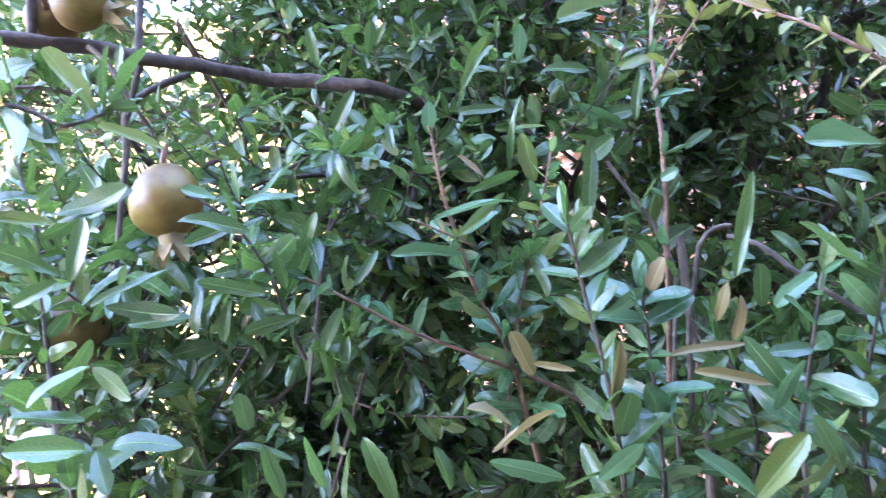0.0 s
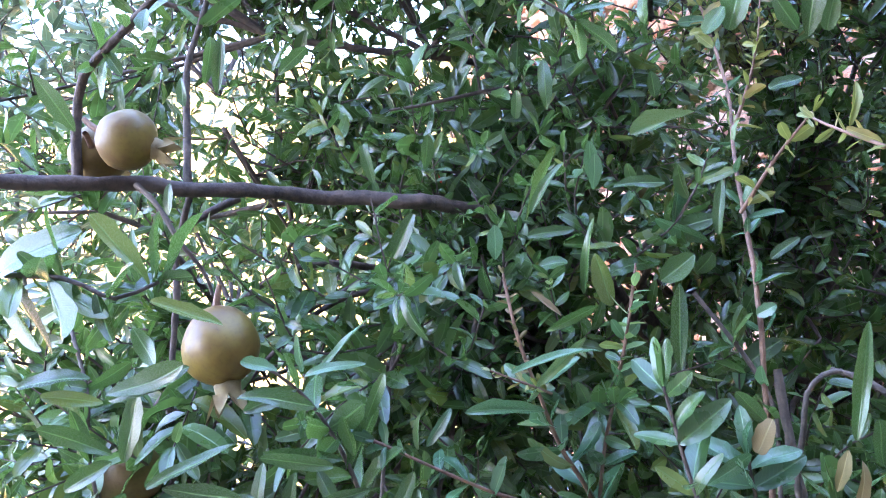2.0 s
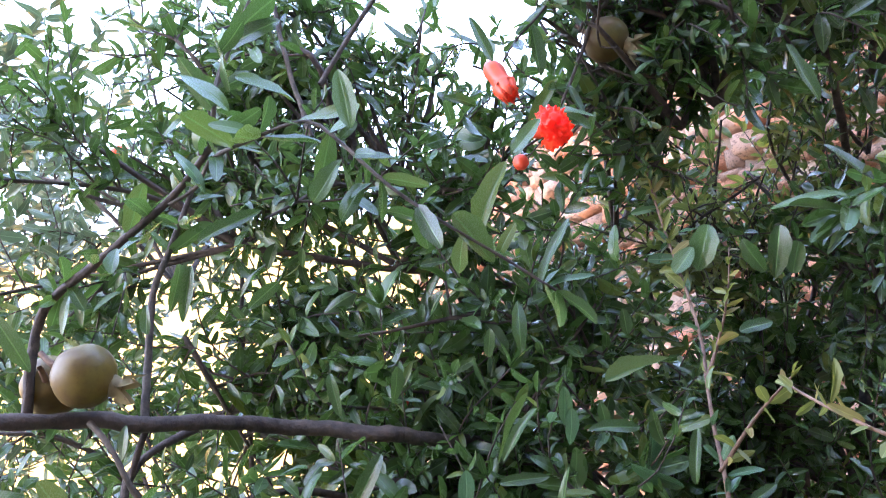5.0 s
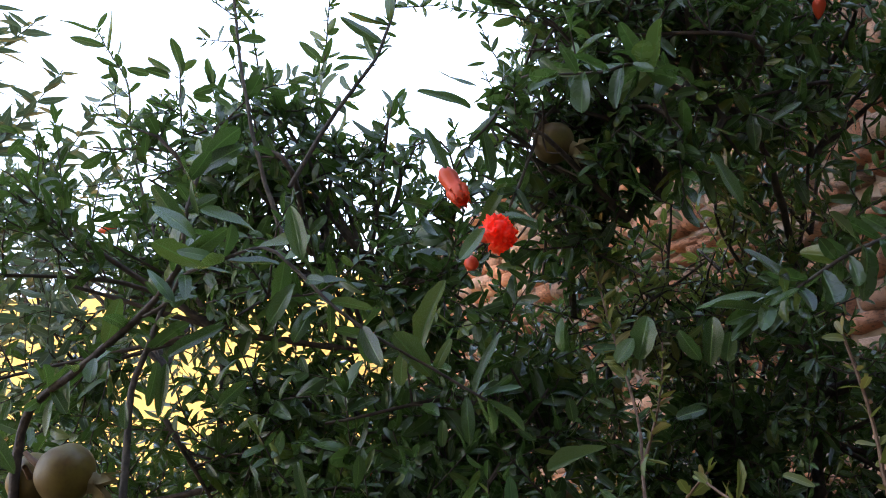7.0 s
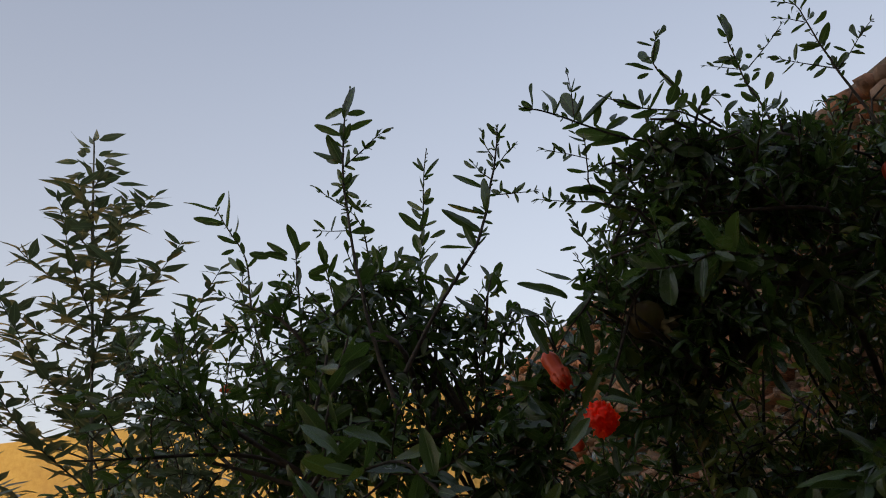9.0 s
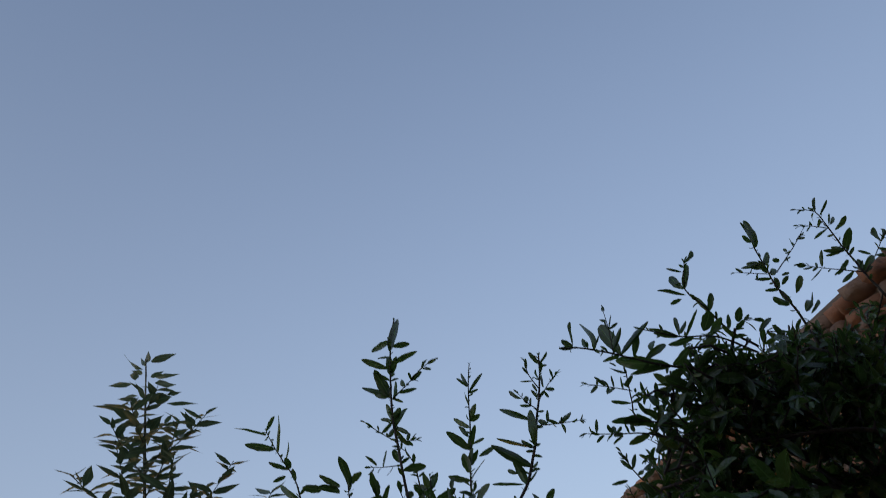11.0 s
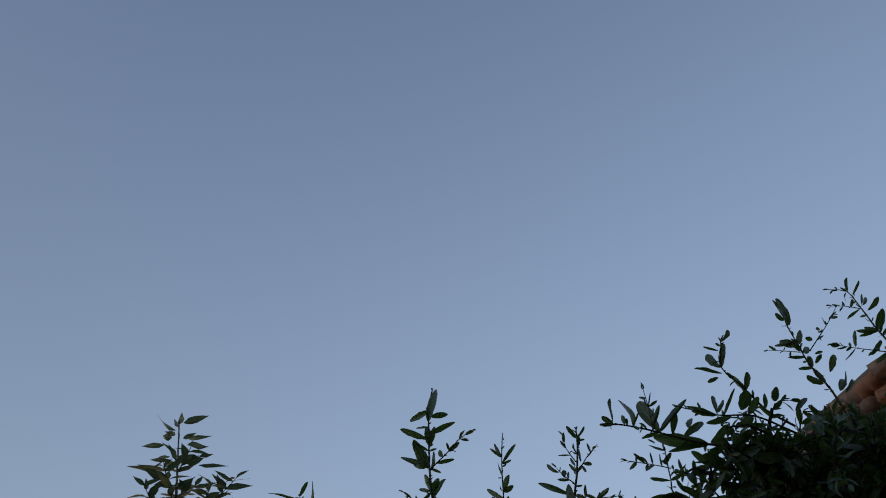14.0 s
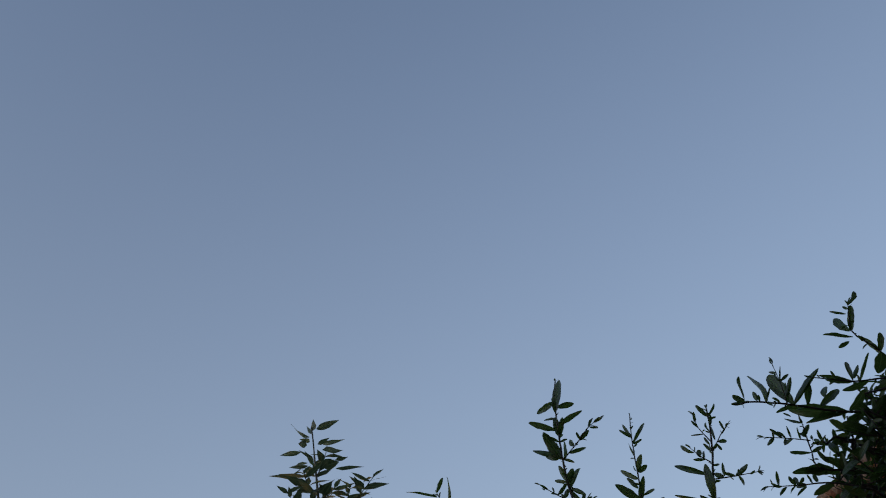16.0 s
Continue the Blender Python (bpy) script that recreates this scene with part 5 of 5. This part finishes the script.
sprig([(0.549, 1.300, 2.358), (0.532, 1.300, 2.497), (0.510, 1.300, 2.576), (0.505, 1.300, 2.628), (0.500, 1.300, 2.662), (0.500, 1.300, 2.689)], 0.003, 0.001,
      [(0.92, 84, 62, 60, 19), (0.96, 138, 21, 19, 10), (1.0, 104, 34, 32, 5), (0.86, 175, 36, 36, 9), (0.83, 147, 34, 34, 15), (0.81, 68, 36, 32, 12), (0.77, 122, 16, 16, 10), (0.74, 57, 29, 22, 12), (0.73, 176, 26, 26, 7), (0.72, 4, 33, 13, 6), (0.66, 86, 23, 21, 11), (0.64, 176, 23, 23, 7), (0.66, 40, 31, 20, 8), (0.53, 109, 33, 31, 10), (0.53, 56, 54, 31, 11), (0.53, 162, 37, 33, 13), (0.46, 50, 58, 38, 14), (0.42, 45, 59, 34, 6), (0.45, 46, 66, 46, 4)])
sprig([(0.504, 1.300, 2.602), (0.462, 1.295, 2.612), (0.446, 1.290, 2.613)], 0.001, 0.0005,
      [(0.72, 128, 18, 17, 5), (0.53, 59, 13, 13, 3)])
sprig([(0.521, 1.300, 2.601), (0.566, 1.295, 2.644), (0.598, 1.290, 2.679)], 0.0012, 0.0006,
      [(0.35, 149, 19, 12, 9), (0.61, 136, 14, 9, 6), (0.73, 84, 22, 20, 6), (0.81, 50, 23, 23, 4), (0.31, 27, 17, 16, 4), (0.5, -179, 9, 9, 4)])
sprig([(0.674, 1.220, 2.402), (0.641, 1.220, 2.506), (0.631, 1.220, 2.547), (0.620, 1.220, 2.586), (0.613, 1.220, 2.625), (0.603, 1.220, 2.666), (0.574, 1.220, 2.678)], 0.003, 0.0008,
      [(0.93, 66, 30, 30, 8), (0.9, 53, 32, 30, 5), (0.94, -131, 29, 26, 5), (0.87, -113, 23, 15, 6), (0.77, 43, 40, 31, 11), (0.8, 49, 33, 24, 7), (0.82, 69, 30, 22, 4), (0.61, 65, 37, 33, 15), (0.64, 140, 23, 23, 9), (0.61, 165, 33, 31, 10), (0.61, -178, 32, 24, 6), (0.6, -137, 35, 26, 8), (0.46, 91, 26, 26, 11), (0.46, 49, 35, 34, 10), (0.97, 176, 13, 13, 4), (0.95, 128, 13, 11, 3)])
sprig([(0.613, 1.220, 2.625), (0.585, 1.215, 2.634), (0.562, 1.210, 2.636)], 0.001, 0.0005,
      [(0.08, -170, 28, 25, 6), (0.83, 149, 8, 8, 4), (0.56, 85, 9, 9, 3)])
sprig([(0.635, 1.220, 2.524), (0.571, 1.215, 2.545), (0.535, 1.210, 2.558)], 0.0013, 0.0006,
      [(0.89, 152, 14, 14, 9), (0.69, 76, 29, 27, 6), (0.69, -140, 28, 26, 3), (0.34, 91, 12, 12, 6), (0.21, -147, 27, 27, 7), (0.85, -176, 16, 16, 4)])
sprig([(0.637, 1.220, 2.521), (0.665, 1.217, 2.549), (0.693, 1.213, 2.583), (0.715, 1.210, 2.604)], 0.0013, 0.0006,
      [(0.38, 144, 27, 20, 5), (0.67, 82, 33, 33, 8), (0.38, -23, 21, 21, 6), (0.04, 33, 19, 17, 8), (0.77, 35, 21, 20, 6), (0.73, 56, 30, 30, 5)])
sprig([(-0.401, 1.400, 2.100), (-0.444, 1.419, 2.247), (-0.465, 1.439, 2.345), (-0.475, 1.458, 2.411), (-0.493, 1.477, 2.458), (-0.523, 1.496, 2.509), (-0.552, 1.516, 2.561), (-0.570, 1.535, 2.597)], 0.003, 0.001,
      [(0.99, 159, 72, 68, 14), (1.0, 69, 33, 30, 9), (0.9, 166, 63, 63, 16), (0.86, 85, 73, 73, 11), (0.8, 69, 42, 38, 8), (0.76, 100, 23, 21, 14), (0.74, 148, 44, 42, 11), (0.72, -169, 38, 24, 9), (0.67, 98, 24, 23, 9), (0.58, 146, 57, 55, 14), (0.61, 36, 24, 24, 11), (0.49, 136, 31, 31, 13), (0.47, 39, 38, 36, 13)])
sprig([(-0.300, 1.240, 2.061), (-0.315, 1.253, 2.184), (-0.324, 1.267, 2.278), (-0.329, 1.280, 2.357)], 0.003, 0.001,
      [(0.95, 142, 63, 43, 12), (0.95, 85, 54, 54, 13), (0.96, 44, 29, 27, 12), (0.88, -82, 43, 42, 12), (0.92, 163, 84, 30, 14), (0.87, 145, 58, 36, 15), (0.8, 14, 55, 35, 14), (0.73, 153, 50, 36, 14), (0.63, -174, 43, 31, 14), (0.62, 23, 41, 34, 14)])
sprig([(-0.237, 1.240, 2.052), (-0.249, 1.253, 2.174), (-0.265, 1.267, 2.258), (-0.283, 1.280, 2.338)], 0.003, 0.001,
      [(0.93, 94, 40, 40, 14), (0.93, 86, 28, 27, 13), (0.84, 72, 39, 37, 10), (0.84, 166, 32, 27, 13), (0.75, 20, 46, 35, 14), (0.72, -180, 30, 25, 14), (0.6, 6, 41, 35, 14)])
sprig([(-0.175, 1.240, 2.043), (-0.178, 1.253, 2.162), (-0.182, 1.267, 2.244), (-0.181, 1.280, 2.331)], 0.003, 0.001,
      [(0.9, 102, 38, 37, 12), (0.94, 66, 35, 34, 11), (0.88, 134, 35, 32, 14), (0.83, 24, 43, 37, 14), (0.81, 161, 28, 28, 12), (0.66, 18, 46, 38, 13), (0.63, -172, 37, 35, 13)])
# leafy twigs inside the dark side of the crown
shoot([(0.358, 0.97, 2.106), (0.288, 0.90, 2.093), (0.242, 0.87, 2.071), (0.194, 0.86, 2.067)], 0.003, 0.0012, 0.016, 0.060, single=False)
shoot([(0.565, 0.95, 1.895), (0.48, 0.93, 1.864), (0.406, 0.90, 1.825), (0.36, 0.88, 1.80)], 0.003, 0.0012, 0.022, 0.060, single=False)
shoot([(0.275, 1.05, 2.167), (0.197, 1.0, 2.085), (0.174, 1.0, 2.038), (0.125, 0.95, 1.935), (0.092, 0.945, 1.908)], 0.003, 0.0012, 0.030, 0.045, mat=BARK)
shoot([(0.172, 1.0, 2.143), (0.132, 0.98, 2.078), (0.099, 0.97, 2.041), (0.083, 0.965, 2.014)], 0.002, 0.0012, 0.030, 0.045, mat=BARK)


clump((0.05, 1.40, 1.0), (-0.17, 1.30, 1.21), (0.18, 0.10, 0.12), 10, 8, 0.046)
clump((-0.10, 1.40, 1.0), (-0.34, 1.34, 1.26), (0.14, 0.10, 0.10), 6, 8, 0.046)

# ---- fruit and flowers ----
def lathe(profile, sides=28, lobes=0.0, count=6):
    """A round body along +z from (radius, height) pairs; lobes: how far count soft ridges stand out."""
    bm = bmesh.new()
    rings = []
    for r, z in profile:
        ring = []
        for k in range(sides):
            a = 2 * math.pi * k / sides
            q = r * (1 + lobes * math.cos(count * a))
            ring.append(bm.verts.new((q * math.cos(a), q * math.sin(a), z)))
        rings.append(ring)
    for a, b in zip(rings, rings[1:]):
        for k in range(sides):
            bm.faces.new((a[k], a[(k + 1) % sides], b[(k + 1) % sides], b[k]))
    bm.faces.new(rings[0][::-1])
    bm.faces.new(rings[-1])
    bmesh.ops.recalc_face_normals(bm, faces=bm.faces)
    return bm


def along_axis(centre, axis):
    return Matrix.Translation(centre) @ Vector(axis).normalized().to_track_quat("Z", "Y").to_matrix().to_4x4()


def swollen(bm, r):
    """Soft uneven swellings and dents on a fruit."""
    for v in bm.verts:
        v.co += v.co.normalized() * r * (0.05 * noise.noise(v.co * (1.3 / r)) + 0.015 * noise.noise(v.co * (4.0 / r)))
    return bm


def crown_mesh(r, mat, spread=0.5, count=6):
    """The crown of a fruit: a short tube that ends in pointed lobes with thickness."""
    bm = bmesh.new()
    n = count * 6
    rings = []
    for level in range(7):
        t = level / 6
        ring = []
        for k in range(n):
            a = 2 * math.pi * k / n
            saw = abs(((k % 6) / 6 - 0.5) * 2)
            point = (1 - saw) ** 0.85 * (0.7 + 0.5 * ((k // 6) * 0.618 % 1)) if level > 2 else 0
            z = r * (0.86 + 0.95 * min(t, 0.34) + max(0, t - 0.34) * 0.95 * point)
            rad = r * (0.36 - 0.10 * min(t, 0.34) + spread * 1.6 * max(0, t - 0.3) ** 1.5 * (0.4 + point * 0.6))
            ring.append(bm.verts.new((rad * math.cos(a), rad * math.sin(a), z)))
        rings.append(ring)
    for a, b in zip(rings, rings[1:]):
        for k in range(n):
            bm.faces.new((a[k], a[(k + 1) % n], b[(k + 1) % n], b[k]))
    bmesh.ops.solidify(bm, geom=bm.faces[:], thickness=r * 0.07)
    return bm_mesh("crown", bm, mat)


def fruit(centre, axis, r, rind, label, spread=0.5, neck=0.0):
    ob = thing("pomegranate", (0, 0, 0), label, "fruit", "pomegranates on the tree")
    ob.matrix_world = along_axis(centre, axis)
    prof = []
    for k in range(1, 18):
        a = math.pi * k / 18
        rad = math.sin(a) ** 0.94
        z = -math.cos(a) * 0.96
        if z < -0.55:
            z -= neck * (-(z + 0.55)) * 1.4
        if z > 0.8:
            rad = max(rad, 0.34)
        prof.append((r * rad, r * z))
    part("body", bm_mesh("body", swollen(lathe(prof, 36, 0.018, 5), r), rind), ob)
    part("crown", crown_mesh(r, CROWN, spread), ob, "tan pointed crown of the fruit")
    stalk = smooth_line([(0, 0, -r * (0.9 + 0.5 * neck)), (0, 0.1 * r, -r * 1.25), (0.05 * r, 0.25 * r, -r * 1.6)], 0.004)
    part("stalk", mesh_from("stalk", *tube(stalk, 0.0035, 0.0025, 6), RED_STEM), ob)
    return ob


fruit((-0.3076, 0.874, 1.7017), (0.90, 0.05, -0.36), 0.0278, RIND, "olive tan pomegranate resting above the dark limb", 0.35)
fruit((-0.352, 0.912, 1.700), (-0.2, 0.95, -0.1), 0.027, RIND, "olive tan pomegranate behind another one on the limb")
fruit((-0.239, 0.892, 1.510), (0.12, -0.10, -1.0), 0.0348, RIND, "olive tan pomegranate hanging with its crown down", 0.35, 0.22)
fruit((0.205, 1.014, 2.057), (0.80, -0.30, -0.50), 0.0256, RIND_GREEN, "small dull green pomegranate under dark leaves", 0.5)
fruit((-0.346, 0.93, 1.396), (0.25, -0.1, -0.9), 0.031, RIND_GREEN, "green pomegranate half hidden behind leaves")
fruit((0.188, 1.13, 1.64), (0.2, -0.4, -0.9), 0.012, RIND_GREEN, "tiny unripe pomegranate among dark leaves")


def petal_mesh(seed, r, reach):
    """A crumpled petal: a patch of a ball of radius r round +z, with a frilled rim."""
    n = 15
    verts, uvs = [], []
    for i in range(n):
        for j in range(n):
            u, v = i / (n - 1) * 2 - 1, j / (n - 1) * 2 - 1
            x, y = u * math.sqrt(1 - v * v / 2), v * math.sqrt(1 - u * u / 2)
            rim = math.hypot(x, y)
            q = noise.noise((x * 2.6 + seed * 5, y * 2.6, seed)) * 0.22 + noise.noise((x * 7 + seed, y * 7, 3)) * 0.055 * (0.3 + rim)
            frill = 0.11 * math.sin(math.atan2(y, x) * 9 + seed) * rim ** 4
            a = rim * reach * (1 + 0.18 * noise.noise((x * 3, y * 3, seed + 9)))
            rad = r * (1 + q + frill)
            k = math.sin(a) / max(rim, 1e-4)
            verts.append((rad * x * k, rad * y * k, rad * math.cos(a)))
            uvs.append((0.1 + 0.01 * u, v * 0.5 + 0.5))
    faces = np.array([[i * n + j, (i + 1) * n + j, (i + 1) * n + j + 1, i * n + j + 1] for i in range(n - 1) for j in range(n - 1)])
    return mesh_from("petal", np.array(verts), faces, PETAL, np.array(uvs))


def flower_cup(ob, r, opening, sepal_length, lean):
    prof = [(r * q, r * z) for q, z in ((0.14, -1.9), (0.40, -1.8), (0.60, -1.45), (0.66, -1.05), (0.60, -0.55), (0.60, -0.2), (opening * 0.8, 0.15), (opening, 0.4))]
    part("cup", bm_mesh("cup", lathe(prof, 18, 0.05), SEPAL), ob, "fleshy red flower cup")
    for k in range(6):
        bm = bmesh.new()
        bmesh.ops.create_cone(bm, cap_ends=True, segments=10, radius1=r * opening * 0.62, radius2=r * 0.04, depth=r * sepal_length)
        bmesh.ops.scale(bm, vec=(1, 0.36, 1), verts=bm.verts)
        for v in bm.verts:
            v.co.y -= (v.co.x / (r * opening)) ** 2 * r * opening * 0.5
        lobe = part("sepal", bm_mesh("sepal", bm, SEPAL), ob)
        lobe.matrix_basis = Matrix.Rotation(k * math.pi / 3, 4, "Z") @ Matrix.Translation((0, r * opening * (0.95 - 1.4 * lean), r * (0.3 + sepal_length * 0.46))) @ Matrix.Rotation(lean, 4, "X")


def flower(centre, axis, r, label):
    """An open bloom: a ball of crumpled overlapping petals that hides its cup."""
    ob = thing("pomegranate_flower", (0, 0, 0), label, "flower", "flowers on the tree")
    ob.matrix_world = along_axis(centre, axis)
    flower_cup(ob, r * 0.55, 0.9, 0.8, -0.3)
    for k in range(16):
        p = part("petal", petal_mesh(k + 0.37, r * (0.93 + 0.03 * (k % 4)), 0.62 if k else 0.8), ob)
        tilt = 0 if k == 0 else (0.6 if k < 6 else 1.1 if k < 12 else 1.5)
        p.matrix_basis = Matrix.Diagonal((1, 1, 0.78, 1)) @ Matrix.Rotation(k * 2.4, 4, "Z") @ Matrix.Rotation(tilt, 4, "X") @ Matrix.Rotation(k * 1.3, 4, "Z")
    return ob


def opening_flower(centre, axis, r, label):
    """A waxy cup whose pointed sepals have begun to part, with petals folded inside."""
    ob = thing("pomegranate_flower", (0, 0, 0), label, "flower", "flowers on the tree")
    ob.matrix_world = along_axis(centre, axis)
    flower_cup(ob, r, 0.78, 1.35, 0.16)
    for k in range(3):
        p = part("petal", petal_mesh(k + 4.2, r * 0.62, 0.9), ob)
        p.matrix_basis = Matrix.Rotation(k * 2.1, 4, "Z") @ Matrix.Translation((0, 0, r * 0.75)) @ Matrix.Rotation(0.5, 4, "X")
    return ob


def bud(centre, axis, r, label, long=1.0):
    ob = thing("flower_bud", (0, 0, 0), label, "flower bud", "buds on the tree")
    ob.matrix_world = along_axis(centre, axis)
    prof = [(r * q, r * z * long) for q, z in ((0.12, -1.7), (0.4, -1.4), (0.8, -0.7), (1.0, 0.0), (0.92, 0.5), (0.6, 0.95), (0.2, 1.25), (0.04, 1.35))]
    part("body", bm_mesh("body", lathe(prof, 16, 0.04), SEPAL), ob)


flower((0.1165, 0.905, 1.9123), (0.80, -0.60, -0.05), 0.0205, "open orange red pomegranate flower with crumpled petals")
opening_flower((0.0797, 0.962, 1.9885), (0.36, -0.30, -0.88), 0.0166, "half open red pomegranate flower with a waxy cup")
bud((0.0893, 0.942, 1.8935), (0.05, -0.6, -0.7), 0.0080, "round glossy red flower bud beside the open flower")
bud((-0.598, 1.70, 2.241), (1.0, -0.1, 0.1), 0.0105, "small red flower bud among far twigs", 1.3)
bud((-0.835, 1.80, 2.228), (1.0, -0.1, -0.1), 0.007, "small dull red flower bud among far twigs", 1.4)
bud((0.591, 1.07, 2.25), (0.1, -0.3, 0.9), 0.009, "red flower bud in the dark crown", 1.2)
bud((-0.051, 1.18, 1.687), (0.1, -0.5, -0.8), 0.006, "tiny red flower bud near the limb", 1.2)
bud((-0.427, 1.2, 1.524), (0.3, -0.5, -0.6), 0.008, "small orange red flower bud behind leaves", 1.2)

# ---- tall weed and post behind ----
def weed_leaves(line, g, spacing, length, whorl, rise=0.12):
    """Narrow pointed leaves that stand out all round a stem and droop at their tips."""
    out = [[], [], [], [], []]
    k = 0
    n = max(2, int(np.linalg.norm(np.diff(line, axis=0), axis=1).sum() / spacing))
    for q in np.linspace(0.1, 1.0, n):
        i = min(len(line) - 2, int(q * (len(line) - 1)))
        t = unit(line[i + 1] - line[i])
        for w in range(whorl):
            a = k * 2.4 + w * 2 * np.pi / whorl + g.normal() * 0.2
            way = np.array([math.cos(a), math.sin(a), rise + g.normal() * 0.12]) + t * 0.35
            size = length * g.uniform(0.75, 1.15) * (1.0 if q < 0.85 else 0.7)
            out[0].append(line[i])
            out[1].append(way)
            out[2].append(np.array([0, 0, 1.0]) + g.normal(size=3) * 0.25)
            out[3].append(size)
            out[4].append(size * g.uniform(0.26, 0.34))
        k += 1
    return [np.array(o) for o in out]


def build_weed(base, top, label, width=0.42, seed=3, bare=0.45):
    g = np.random.default_rng(seed)
    ob = thing("tall_weed", (0, 0, 0), label, "plant")
    base, top = np.array(base), np.array(top)
    height = top[2] - base[2]
    line = smooth_line([base, base * 0.5 + top * 0.5 + g.normal(size=3) * 0.02, top], 0.02)
    part("stem", mesh_from("stem", *tube(line, 0.010, 0.0018, 8), WEED_STEM), ob)
    z = base[2] + height * bare
    k = 0
    while z < top[2] - 0.13:
        f = (z - base[2]) / height
        p = base + (top - base) * f
        reach = min(width, (top[2] - z) * 0.5) * g.uniform(0.75, 1.1)
        a = k * 2.4 + g.normal() * 0.2
        out = np.array([math.cos(a), math.sin(a), 0])
        side = smooth_line([p, p + out * reach * 0.5 + np.array([0, 0, reach * 0.25]), p + out * reach + np.array([0, 0, reach * 0.72])], 0.012)
        branch = part("side_branch", mesh_from("side_branch", *tube(side, 0.0022, 0.0009, 5), WEED_STEM), ob)
        part("foliage", leaf_mass("foliage", weed_leaves(side, g, 0.020, 0.074, 2), WEED_SHAPES, GREY), branch, kind="stuff")
        z += g.uniform(0.024, 0.042)
        k += 1
    return ob


def weed_tip(parent, points, blades):
    """The leafy top of a weed's stem."""
    sprig(points, 0.004, 0.0018, blades, WEED_STEM, GREY, WEED_SHAPES, parent, 1.5, 0)


weed = build_weed((-0.90, 1.88, 0.0), (-1.02, 1.823, 3.02), "tall grey green weed with narrow leaves behind the tree")
weed_tip(weed, [(-0.988, 1.840, 2.400), (-1.008, 1.836, 2.665), (-1.015, 1.832, 2.825), (-1.017, 1.827, 2.925), (-1.020, 1.823, 3.021)],
         [(0.96, 145, 102, 90, 12), (0.97, 120, 41, 36, 8), (0.99, 79, 32, 32, 13), (0.99, 15, 79, 65, 14), (0.99, -7, 58, 40, 5), (0.93, 150, 45, 31, 9), (0.91, 161, 45, 24, 16), (0.91, 2, 51, 36, 9), (0.92, -10, 94, 61, 9), (0.9, -23, 117, 80, 14), (0.89, 175, 103, 61, 11), (0.83, 131, 54, 49, 8), (0.83, 167, 93, 64, 8), (0.82, 168, 89, 64, 9), (0.82, 7, 49, 27, 8), (0.8, 5, 65, 41, 21), (0.82, -4, 106, 40, 8), (0.79, -5, 130, 72, 8)])

post = thing("post", (-1.29, 2.6, 0), "slim weathered pinkish wooden post", "post")
bm = bmesh.new()
bmesh.ops.create_cone(bm, cap_ends=True, segments=10, radius1=0.024, radius2=0.020, depth=1.35)
bmesh.ops.translate(bm, vec=(0, 0, 0.675), verts=bm.verts)
part("shaft", bm_mesh("shaft", bm, POST), post)

build_stone_wall()
